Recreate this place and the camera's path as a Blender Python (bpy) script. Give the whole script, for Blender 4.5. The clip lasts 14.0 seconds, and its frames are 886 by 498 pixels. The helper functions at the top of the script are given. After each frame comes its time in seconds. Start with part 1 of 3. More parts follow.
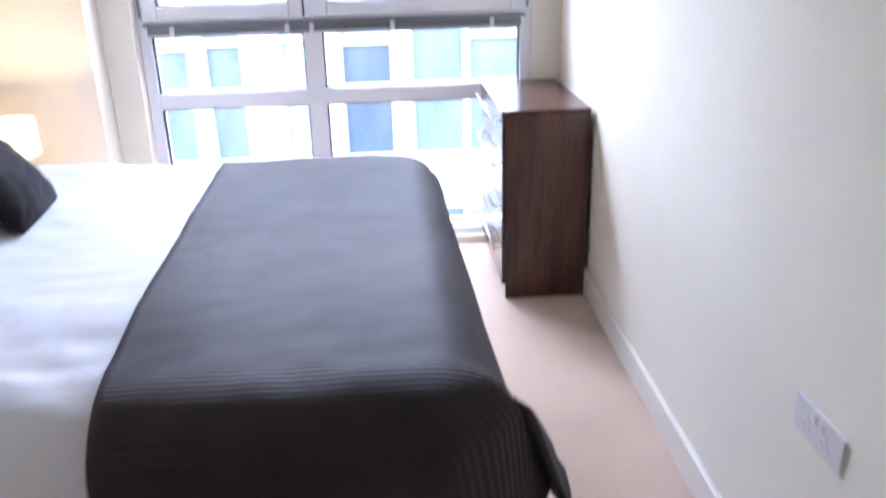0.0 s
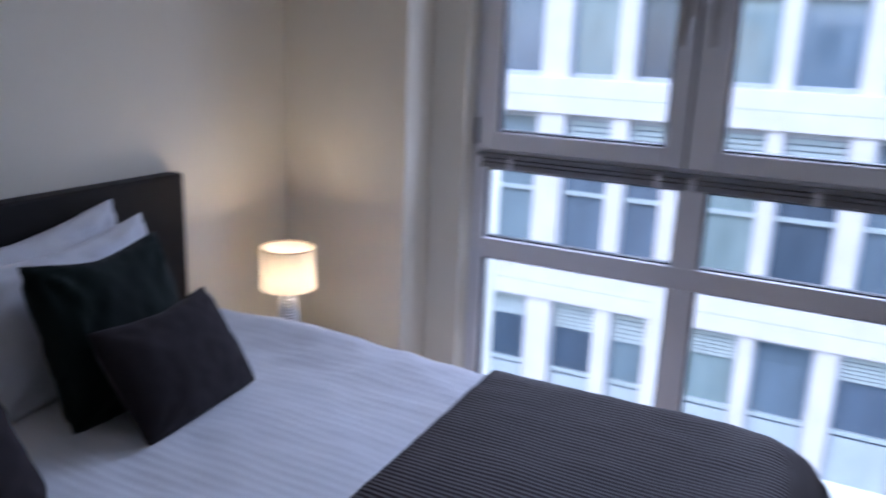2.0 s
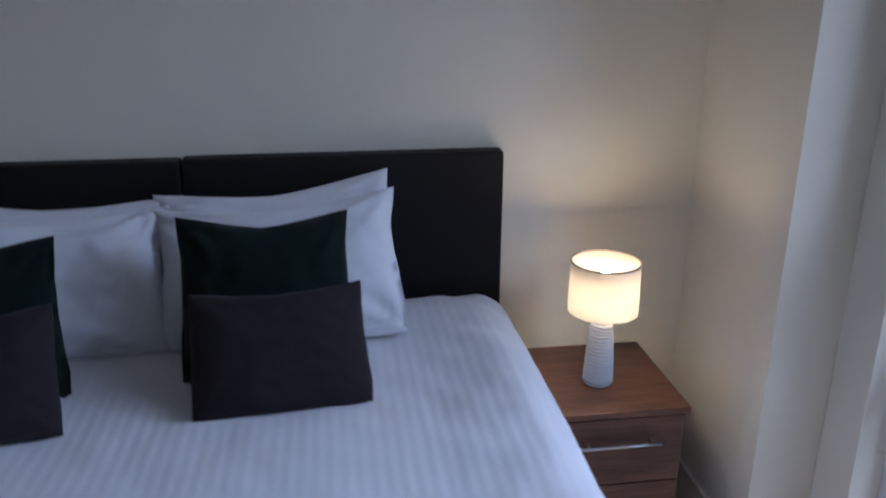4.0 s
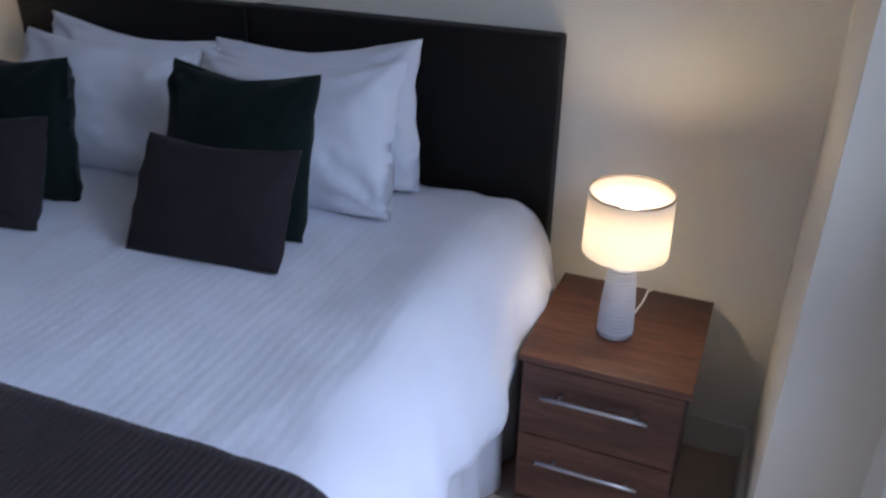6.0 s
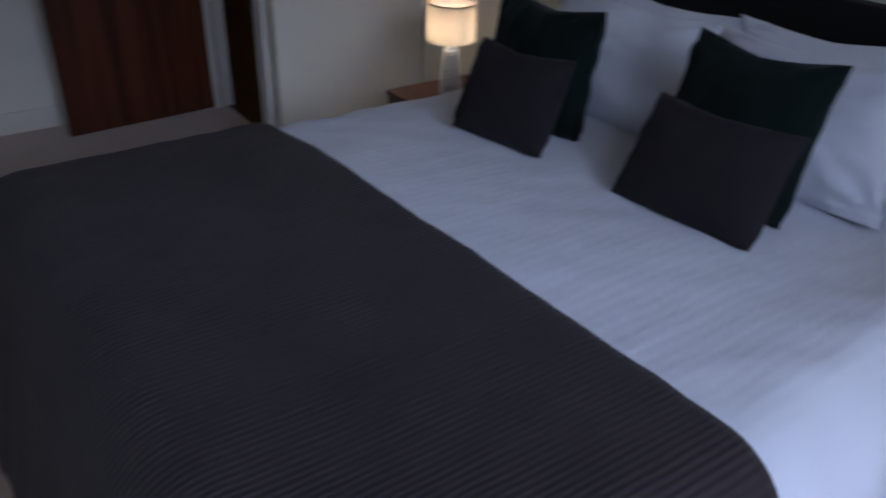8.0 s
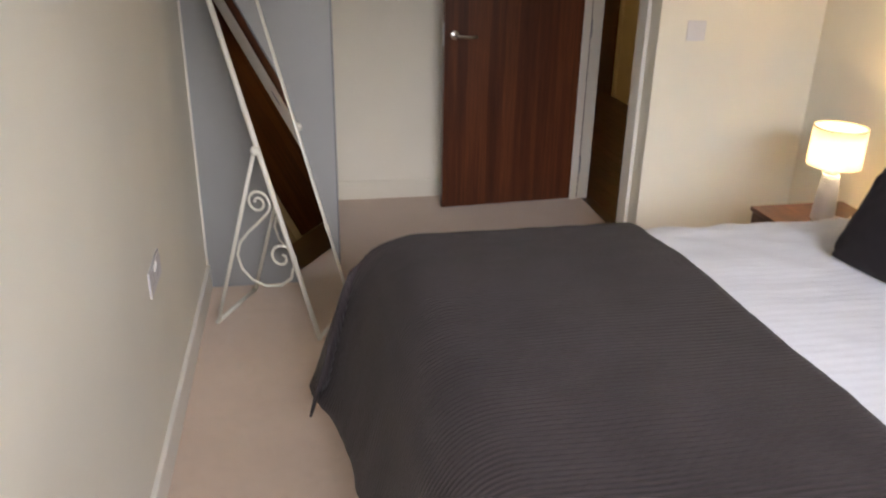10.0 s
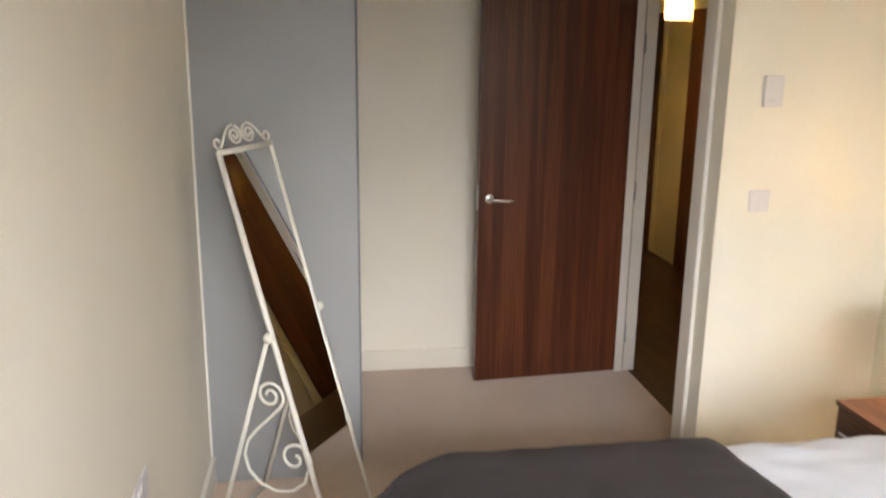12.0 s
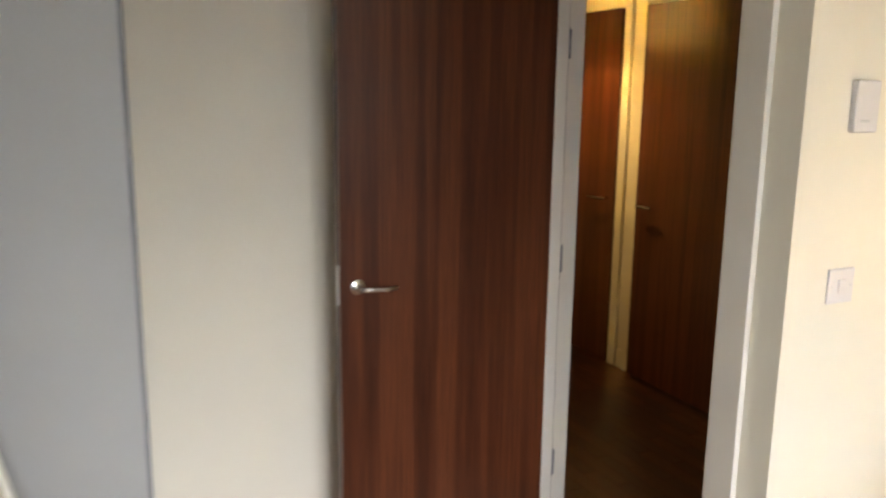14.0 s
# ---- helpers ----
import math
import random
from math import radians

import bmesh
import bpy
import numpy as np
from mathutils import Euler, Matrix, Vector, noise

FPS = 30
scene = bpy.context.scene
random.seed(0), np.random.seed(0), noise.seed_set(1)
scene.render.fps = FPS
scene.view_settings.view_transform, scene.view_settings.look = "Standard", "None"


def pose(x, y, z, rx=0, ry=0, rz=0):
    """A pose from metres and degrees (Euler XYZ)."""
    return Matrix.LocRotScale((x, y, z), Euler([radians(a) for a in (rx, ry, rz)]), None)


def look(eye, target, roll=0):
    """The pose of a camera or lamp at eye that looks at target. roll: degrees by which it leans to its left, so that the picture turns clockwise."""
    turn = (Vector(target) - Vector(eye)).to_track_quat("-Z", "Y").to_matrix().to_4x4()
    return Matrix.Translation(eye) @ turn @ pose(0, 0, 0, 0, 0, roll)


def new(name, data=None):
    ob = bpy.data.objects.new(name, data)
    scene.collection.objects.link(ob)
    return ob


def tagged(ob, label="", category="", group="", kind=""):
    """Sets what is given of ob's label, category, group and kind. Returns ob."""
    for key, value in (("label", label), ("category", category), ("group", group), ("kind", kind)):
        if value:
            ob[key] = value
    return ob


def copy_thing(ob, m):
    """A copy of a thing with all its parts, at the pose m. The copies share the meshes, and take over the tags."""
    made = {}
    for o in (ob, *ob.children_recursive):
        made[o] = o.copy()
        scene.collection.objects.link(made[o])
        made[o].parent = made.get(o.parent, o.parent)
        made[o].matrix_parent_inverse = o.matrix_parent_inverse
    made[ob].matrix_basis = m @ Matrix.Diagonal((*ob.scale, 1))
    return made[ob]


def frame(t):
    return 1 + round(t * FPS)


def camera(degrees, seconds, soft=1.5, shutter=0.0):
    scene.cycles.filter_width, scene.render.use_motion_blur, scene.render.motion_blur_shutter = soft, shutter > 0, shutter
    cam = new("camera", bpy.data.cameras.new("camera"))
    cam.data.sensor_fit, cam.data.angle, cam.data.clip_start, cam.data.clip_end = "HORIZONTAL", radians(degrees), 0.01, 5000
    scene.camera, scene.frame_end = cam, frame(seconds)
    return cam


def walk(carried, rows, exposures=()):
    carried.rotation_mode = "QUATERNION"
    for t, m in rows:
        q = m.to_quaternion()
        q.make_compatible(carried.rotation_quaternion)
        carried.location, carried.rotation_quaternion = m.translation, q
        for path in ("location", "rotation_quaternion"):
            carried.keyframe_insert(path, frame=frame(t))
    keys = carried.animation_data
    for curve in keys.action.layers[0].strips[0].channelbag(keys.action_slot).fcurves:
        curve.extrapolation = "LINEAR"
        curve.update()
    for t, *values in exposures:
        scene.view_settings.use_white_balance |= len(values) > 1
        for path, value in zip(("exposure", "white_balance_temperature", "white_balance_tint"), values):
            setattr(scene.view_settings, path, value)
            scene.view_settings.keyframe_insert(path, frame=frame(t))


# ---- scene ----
cam = camera(57.9, 14.0, soft=2.0, shutter=0.6)
PATH = [
    (0, (1.89, -0.063, 1.587), (2.009, 1.796, 0.86), -1.5),
    (0.5, (1.94, 0.258, 1.651), (2.04, 2.168, 1.067), -1.6),
    (1, (1.945, 0.529, 1.664), (2.108, 2.459, 1.163), -0.5),
    (1.5, (1.916, 0.878, 1.667), (1.716, 2.809, 1.186), -0.3),
    (2, (2.001, 1.236, 1.642), (1.134, 2.964, 1.132), 2.3),
    (2.5, (2.071, 1.513, 1.633), (0.801, 2.951, 1.068), 0.7),
    (3, (2.135, 1.903, 1.666), (0.545, 2.96, 1.071), 0.9),
    (3.2, (2.149, 2.053, 1.646), (0.441, 2.917, 1.064), -0.2),
    (4.2, (2.32, 2.86, 1.68), (0.45, 2.98, 0.99), 0.6),
    (4.8, (2.13, 3.31, 1.68), (0.29, 2.90, 0.89), 1.2),
    (5.3, (1.836, 3.502, 1.679), (0.153, 2.858, 0.813), 1.6),
    (5.5, (1.871, 3.586, 1.703), (0.181, 2.99, 0.814), 1.5),
    (6, (1.973, 3.691, 1.636), (0.344, 3.013, 0.696), 0.5),
    (6.5, (1.979, 3.737, 1.65), (0.47, 2.918, 0.623), -0.7),
    (7, (2.014, 3.715, 1.647), (0.671, 2.698, 0.569), -0.5),
    (7.5, (2.11, 3.68, 1.635), (0.895, 2.446, 0.635), 0.9),
    (8, (2.155, 3.644, 1.626), (1.151, 2.224, 0.638), 1.4),
    (8.5, (2.231, 3.643, 1.638), (1.489, 2.076, 0.641), 1.7),
    (8.7, (2.244, 3.648, 1.641), (1.609, 2.031, 0.652), 0.8),
    (10.8, (2.309, 3.638, 1.684), (2.002, 1.782, 1.003), 1.3),
    (11, (2.298, 3.612, 1.69), (1.977, 1.749, 1.036), 1.5),
    (11.5, (2.299, 3.473, 1.71), (1.959, 1.572, 1.191), 1.1),
    (12, (2.273, 3.228, 1.72), (1.979, 1.308, 1.245), 0.7),
    (12.5, (2.232, 2.936, 1.72), (1.955, 0.996, 1.318), 0.4),
    (13, (2.264, 2.507, 1.702), (1.851, 0.598, 1.273), -0.6),
    (13.5, (2.266, 2.118, 1.691), (1.684, 0.256, 1.251), -0.8),
    (14, (2.224, 1.64, 1.621), (1.401, -0.141, 1.229), 0.7),
]
EXPO = [
    (0.0, 3.65, 5500, 15), (0.8, 2.8, 5350, 16), (1.5, 2.05, 5250, 18), (2.2, 1.55, 5150, 16), (3.0, 1.42, 5000, 12),
    (5.4, 1.52, 5150, 12), (6.5, 1.35, 5100, 14), (7.5, 1.05, 5000, 14), (8.2, 1.0, 5400, 14), (8.7, 1.38, 6100, 15),
    (10.8, 3.42, 7150, 10), (12.5, 3.52, 7050, 9), (13.2, 3.45, 7000, 8), (14.0, 3.7, 6950, 7),
]
walk(cam, [(t, look(eye, target, roll)) for t, eye, target, roll in PATH], EXPO)

# ---------------------------------------------------------------- world and lights
world = bpy.data.worlds.new("world")
scene.world = world
world.use_nodes = True
wn = world.node_tree.nodes
sky = wn.new("ShaderNodeTexSky")
sky.sky_type, sky.sun_disc = "NISHITA", False
sky.sun_elevation, sky.sun_rotation = radians(48), radians(200)
world.node_tree.links.new(sky.outputs[0], wn["Background"].inputs[0])
wn["Background"].inputs[1].default_value = 0.15


def lamp(name, kind, m, energy, colour, **more):
    data = bpy.data.lights.new(name, kind)
    data.energy, data.color = energy, colour
    for key, value in more.items():
        if key == "size":
            data.size = value
        elif key == "size_y":
            data.shape, data.size_y = "RECTANGLE", value
        elif key == "radius":
            data.shadow_soft_size = value
        elif key == "angle":
            data.angle = value
    ob = new(name, data)
    ob.matrix_world = m
    return ob


# a hazy sun behind the building, on the facade across the street
lamp("sun", "SUN", look((4, -8, 14), (0, 6, 0)), 0.32, (1.0, 0.96, 0.90), angle=radians(12))
# added area lamp for the open sky above the roofs opposite, through the window
lamp("sky_light", "AREA", look((1.64, 5.05, 2.98), (1.64, 2.3, 0.75)), 42, (0.88, 0.89, 1.0), size=2.6, size_y=1.3)
# unseen fill lamp before the facade opposite, added to brighten the far lobby
lamp("low_sky_light", "AREA", look((1.64, 8.6, 3.25), (1.64, 1.0, 1.75)), 78, (0.88, 0.89, 1.0), size=4.6, size_y=1.8)
WARM = (1.0, 0.63, 0.30)
LAMPS = [(0.273, 3.447), (0.254, 0.976)]
for lx, ly in LAMPS:
    lamp("bulb_light", "POINT", pose(lx, ly, 0.84), 2.2, WARM, radius=0.035)
lamp("hall_bulb_light", "POINT", pose(-0.200, -2.253, 2.03), 2.7, (1.0, 0.62, 0.22), radius=0.04)


# ---------------------------------------------------------------- materials
def nodes_of(name):
    m = bpy.data.materials.new(name)
    m.use_nodes = True
    return m, m.node_tree.nodes, m.node_tree.links, m.node_tree.nodes["Principled BSDF"]


def mapped(n, l, scale, rot=(0, 0, 0), where="Object"):
    tc, mp = n.new("ShaderNodeTexCoord"), n.new("ShaderNodeMapping")
    mp.inputs["Scale"].default_value = scale
    mp.inputs["Rotation"].default_value = rot
    l.new(tc.outputs[where], mp.inputs[0])
    return mp.outputs[0]


def noise_of(n, l, vec, scale, detail=4, rough=0.55):
    t = n.new("ShaderNodeTexNoise")
    t.inputs["Scale"].default_value, t.inputs["Detail"].default_value, t.inputs["Roughness"].default_value = scale, detail, rough
    l.new(vec, t.inputs["Vector"])
    return t.outputs[0]


def ramp_of(n, l, fac, stops):
    r = n.new("ShaderNodeValToRGB")
    while len(r.color_ramp.elements) < len(stops):
        r.color_ramp.elements.new(0.5)
    for e, (p, c) in zip(r.color_ramp.elements, stops):
        e.position, e.color = p, (*c, 1)
    l.new(fac, r.inputs[0])
    return r.outputs[0]


def mix_of(n, l, fac, a, b, mode="MIX"):
    x = n.new("ShaderNodeMix")
    x.data_type, x.blend_type = "RGBA", mode
    for s, v in ((0, fac), (6, a), (7, b)):
        if isinstance(v, (int, float)):
            x.inputs[s].default_value = v
        elif isinstance(v, tuple):
            x.inputs[s].default_value = (*v, 1)
        else:
            l.new(v, x.inputs[s])
    return x.outputs[2]


def bump_of(n, l, height, strength, distance, bsdf, normal=None):
    b = n.new("ShaderNodeBump")
    b.inputs["Strength"].default_value, b.inputs["Distance"].default_value = strength, distance
    l.new(height, b.inputs["Height"])
    if normal is not None:
        l.new(normal, b.inputs["Normal"])
    l.new(b.outputs[0], bsdf.inputs["Normal"])
    return b.outputs[0]


def plain(name, colour, rough=0.5, metal=0.0, vary=0.06, grain=60, bump=0.05, **more):
    m, n, l, b = nodes_of(name)
    v = mapped(n, l, (1, 1, 1))
    big, small = noise_of(n, l, v, 2.2, 3), noise_of(n, l, v, grain, 3)
    dark, light = tuple(c * (1 - vary) for c in colour), tuple(min(1, c * (1 + vary)) for c in colour)
    c = ramp_of(n, l, big, [(0.3, dark), (0.7, light)])
    l.new(c, b.inputs["Base Color"])
    b.inputs["Roughness"].default_value, b.inputs["Metallic"].default_value = rough, metal
    if bump:
        bump_of(n, l, small, bump, 0.004, b)
    for key, value in more.items():
        b.inputs[key.replace("_", " ").title().replace("Ior", "IOR")].default_value = value
    return m


def wood(name, dark, mid, light, scale=(14, 14, 1.3), rough=0.38, fig=1.0, gloss=0.5):
    m, n, l, b = nodes_of(name)
    v = mapped(n, l, scale)
    warp = noise_of(n, l, v, 1.1 * fig, 5, 0.6)
    streak = noise_of(n, l, mapped(n, l, tuple(s * 6 for s in scale)), 1.6, 4, 0.7)
    base = ramp_of(n, l, warp, [(0.30, dark), (0.47, mid), (0.58, light), (0.72, mid)])
    fine = ramp_of(n, l, streak, [(0.34, (0.45, 0.42, 0.40)), (0.62, (1.0, 1.0, 1.0))])
    col = mix_of(n, l, 0.75, base, fine, "MULTIPLY")
    l.new(col, b.inputs["Base Color"])
    b.inputs["Roughness"].default_value = rough
    b.inputs["Specular IOR Level"].default_value = gloss
    bump_of(n, l, streak, 0.12, 0.002, b)
    return m


def cloth(name, colour, rough=0.9, rib=0.0, axis=1, weave=900, sheen=0.3, vary=0.12, ribdepth=0.5, gloss=0.15):
    m, n, l, b = nodes_of(name)
    v = mapped(n, l, (1, 1, 1))
    big, fine = noise_of(n, l, v, 5, 4), noise_of(n, l, v, weave, 2)
    c1 = ramp_of(n, l, big, [(0.3, tuple(c * (1 - vary) for c in colour)), (0.7, tuple(min(1, c * (1 + vary)) for c in colour))])
    c2 = ramp_of(n, l, fine, [(0.35, (0.72, 0.72, 0.72)), (0.65, (1.0, 1.0, 1.0))])
    l.new(mix_of(n, l, 0.7, c1, c2, "MULTIPLY"), b.inputs["Base Color"])
    b.inputs["Roughness"].default_value = rough
    b.inputs["Sheen Weight"].default_value = sheen
    b.inputs["Specular IOR Level"].default_value = gloss
    first = bump_of(n, l, fine, 0.25, 0.002, b)
    if rib:
        w = n.new("ShaderNodeTexWave")
        w.wave_type, w.bands_direction = "BANDS", "XYZ"[axis] if axis < 3 else "X"
        w.inputs["Scale"].default_value, w.inputs["Distortion"].default_value = rib, 0.4
        w.inputs["Detail"].default_value = 1.0
        l.new(v, w.inputs["Vector"])
        bump_of(n, l, w.outputs[1], ribdepth, 0.004, b, first)
    return m


M_WALL = plain("wall_paint", (0.82, 0.778, 0.66), 0.85, vary=0.025, grain=160, bump=0.06)
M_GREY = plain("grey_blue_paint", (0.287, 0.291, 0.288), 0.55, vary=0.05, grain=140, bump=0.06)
M_CEIL = plain("ceiling_paint", (0.82, 0.81, 0.78), 0.9, vary=0.02, grain=150, bump=0.05)
M_WHITE = plain("white_gloss_paint", (0.79, 0.755, 0.68), 0.4, vary=0.02, grain=90, bump=0.03)
M_ALU = plain("pale_grey_window_frame", (0.78, 0.79, 0.82), 0.35, vary=0.03, grain=90, bump=0.02)
M_ALUDARK = plain("dark_grey_metal", (0.26, 0.265, 0.28), 0.4, 0.4, vary=0.08)
M_STRIPDARK = plain("dark_grey_paint", (0.15, 0.155, 0.165), 0.7, vary=0.1)
M_GASKET = plain("black_rubber", (0.02, 0.02, 0.022), 0.6)
M_CHROME = plain("chrome", (0.80, 0.80, 0.80), 0.14, 1.0, vary=0.02, bump=0.0)
M_SATIN = plain("satin_steel", (0.62, 0.62, 0.63), 0.28, 1.0, vary=0.04, bump=0.0)
M_WALNUT = wood("dark_walnut", (0.036, 0.015, 0.010), (0.075, 0.032, 0.020), (0.125, 0.056, 0.034), (9, 9, 0.8), 0.35)
M_DOOR = wood("door_veneer", (0.058, 0.015, 0.006), (0.092, 0.025, 0.010), (0.150, 0.044, 0.017), (17, 17, 0.42), 0.33)
M_CHEST = wood("chest_walnut", (0.030, 0.014, 0.011), (0.062, 0.028, 0.021), (0.100, 0.048, 0.036), (9, 0.9, 9), 0.22)
M_WALNUT_Y = wood("walnut_across", (0.038, 0.016, 0.010), (0.090, 0.038, 0.022), (0.150, 0.067, 0.038), (9, 0.9, 9), 0.35)
M_HALLWOOD = wood("dark_floor_boards", (0.018, 0.006, 0.003), (0.042, 0.014, 0.007), (0.080, 0.028, 0.013), (12, 1.0, 12), 0.3)
M_LEATHER = plain("black_leather", (0.009, 0.008, 0.008), 0.6, vary=0.2, grain=320, bump=0.25, specular_ior_level=0.25)
M_DUVET = cloth("white_cotton", (0.77, 0.79, 0.85), 0.85, rib=11, axis=1, weave=1400, vary=0.03, ribdepth=0.13)
M_PILLOW = cloth("white_pillow_cotton", (0.77, 0.79, 0.85), 0.85, weave=1400, vary=0.03)
M_THROW = cloth("charcoal_ribbed_throw", (0.040, 0.031, 0.032), 0.58, rib=22, axis=1, weave=700, sheen=0.08, vary=0.15, ribdepth=0.6, gloss=0.12)
M_CHAR = cloth("charcoal_cushion", (0.023, 0.019, 0.021), 0.92, weave=500, sheen=0.05, vary=0.15)
M_GREEN = cloth("dark_green_velvet", (0.005, 0.011, 0.009), 0.9, weave=500, sheen=0.06, vary=0.3)
M_CERAMIC = plain("pale_grey_ceramic", (0.60, 0.62, 0.66), 0.4, vary=0.05)
M_PLASTIC = plain("white_plastic", (0.80, 0.79, 0.76), 0.35, vary=0.02, bump=0.0)
M_CREAM = plain("cream_metal", (0.74, 0.72, 0.63), 0.4, vary=0.03, grain=70)
M_MIRROR = plain("mirror_glass", (0.92, 0.93, 0.92), 0.01, 1.0, vary=0.0, bump=0.0)
M_HALLWALL = plain("hall_paint", (0.72, 0.66, 0.50), 0.8, vary=0.03, grain=150)
M_STONE = plain("pale_stone_cladding", (0.74, 0.67, 0.63), 0.8, vary=0.06, grain=8, bump=0.05)
M_STREET = plain("asphalt", (0.06, 0.06, 0.065), 0.9, vary=0.2, grain=40, bump=0.2)


def carpet_material():
    m, n, l, b = nodes_of("beige_carpet")
    v = mapped(n, l, (1, 1, 1))
    big, mid, fine = noise_of(n, l, v, 2.5, 3), noise_of(n, l, v, 24, 4), noise_of(n, l, v, 420, 3)
    c = ramp_of(n, l, big, [(0.3, (0.70, 0.515, 0.368)), (0.7, (0.78, 0.59, 0.434))])
    d = ramp_of(n, l, mid, [(0.3, (0.92, 0.92, 0.92)), (0.7, (1, 1, 1))])
    e = ramp_of(n, l, fine, [(0.3, (0.78, 0.77, 0.76)), (0.7, (1, 1, 1))])
    l.new(mix_of(n, l, 0.6, mix_of(n, l, 0.9, c, d, "MULTIPLY"), e, "MULTIPLY"), b.inputs["Base Color"])
    b.inputs["Roughness"].default_value, b.inputs["Sheen Weight"].default_value = 1.0, 0.6
    b.inputs["Specular IOR Level"].default_value = 0.1
    bump_of(n, l, fine, 0.7, 0.006, b)
    return m


def glass_material(name, tint=(1, 1, 1)):
    m, n, l, b = nodes_of(name)
    n.remove(b)
    out, gl, tr, mx, fr = n["Material Output"], n.new("ShaderNodeBsdfGlossy"), n.new("ShaderNodeBsdfTransparent"), n.new("ShaderNodeMixShader"), n.new("ShaderNodeFresnel")
    gl.inputs["Roughness"].default_value = 0.02
    tr.inputs["Color"].default_value = (*tint, 1)
    fr.inputs["IOR"].default_value = 1.35
    l.new(fr.outputs[0], mx.inputs[0])
    l.new(tr.outputs[0], mx.inputs[1])
    l.new(gl.outputs[0], mx.inputs[2])
    l.new(mx.outputs[0], out.inputs["Surface"])
    return m


def shade_material(name, colour, glow, strength):
    m, n, l, b = nodes_of(name)
    out, tl, mx = n["Material Output"], n.new("ShaderNodeBsdfTranslucent"), n.new("ShaderNodeMixShader")
    v = mapped(n, l, (1, 1, 1))
    weave = noise_of(n, l, v, 700, 2)
    bump_of(n, l, weave, 0.2, 0.002, b)
    b.inputs["Base Color"].default_value, b.inputs["Roughness"].default_value = (*colour, 1), 0.9
    b.inputs["Emission Color"].default_value, b.inputs["Emission Strength"].default_value = (*glow, 1), strength
    tl.inputs["Color"].default_value = (*colour, 1)
    mx.inputs[0].default_value = 0.5
    l.new(b.outputs[0], mx.inputs[1])
    l.new(tl.outputs[0], mx.inputs[2])
    l.new(mx.outputs[0], out.inputs["Surface"])
    return m


def glow_material(name, colour, strength):
    m, n, l, b = nodes_of(name)
    b.inputs["Emission Color"].default_value, b.inputs["Emission Strength"].default_value = (*colour, 1), strength
    return m


M_CARPET = carpet_material()
M_GLASS = glass_material("window_glass", (0.97, 0.99, 0.99))
M_SHADE = shade_material("linen_lamp_shade", (0.86, 0.80, 0.70), (1.0, 0.72, 0.42), 0.0)
M_HALLSHADE = shade_material("hall_lamp_shade", (0.86, 0.79, 0.58), (1.0, 0.70, 0.25), 0.0)
M_BULB = glow_material("lit_bulb", (1.0, 0.78, 0.5), 12.0)


# ---------------------------------------------------------------- building helpers
def mesh_of(name, bm, mat, smooth=False):
    me = bpy.data.meshes.new(name)
    bmesh.ops.recalc_face_normals(bm, faces=bm.faces)
    bm.to_mesh(me)
    bm.free()
    for m in (mat if isinstance(mat, (list, tuple)) else [mat]):
        me.materials.append(m)
    if smooth:
        for p in me.polygons:
            p.use_smooth = True
    return me


def add_box(bm, lo, hi, bevel=0.0, seg=2, m=None):
    r = bmesh.ops.create_cube(bm, size=1.0)
    vs = r["verts"]
    for v in vs:
        v.co = Vector([lo[i] + (v.co[i] + 0.5) * (hi[i] - lo[i]) for i in range(3)])
    if bevel:
        es = list({e for v in vs for e in v.link_edges})
        vs = list({v for f in bmesh.ops.bevel(bm, geom=es, offset=bevel, segments=seg, affect="EDGES", profile=0.6)["faces"] for v in f.verts} | {v for v in vs if v.is_valid})
    if m is not None:
        bmesh.ops.transform(bm, matrix=m, verts=vs)
    return vs


def box(name, lo, hi, mat, bevel=0.0, parent=None, seg=2):
    bm = bmesh.new()
    add_box(bm, lo, hi, bevel, seg)
    ob = new(name, mesh_of(name, bm, mat))
    ob.parent = parent
    return ob


def boxes(name, some, mat, bevel=0.0, parent=None):
    bm = bmesh.new()
    for lo, hi in some:
        add_box(bm, lo, hi, bevel)
    ob = new(name, mesh_of(name, bm, mat))
    ob.parent = parent
    return ob


def add_lathe(bm, rows, seg=32, centre=(0, 0, 0), cap=True):
    rings = []
    for r, z in rows:
        rings.append([bm.verts.new((centre[0] + r * math.cos(a), centre[1] + r * math.sin(a), centre[2] + z)) for a in [2 * math.pi * i / seg for i in range(seg)]])
    for a, b in zip(rings, rings[1:]):
        for i in range(seg):
            bm.faces.new((a[i], a[(i + 1) % seg], b[(i + 1) % seg], b[i]))
    if cap:
        bm.faces.new(rings[0][::-1])
        bm.faces.new(rings[-1])


def lathe(name, rows, mat, centre=(0, 0, 0), parent=None, seg=32, cap=True):
    bm = bmesh.new()
    add_lathe(bm, rows, seg, centre, cap)
    ob = new(name, mesh_of(name, bm, mat, True))
    ob.parent = parent
    return ob


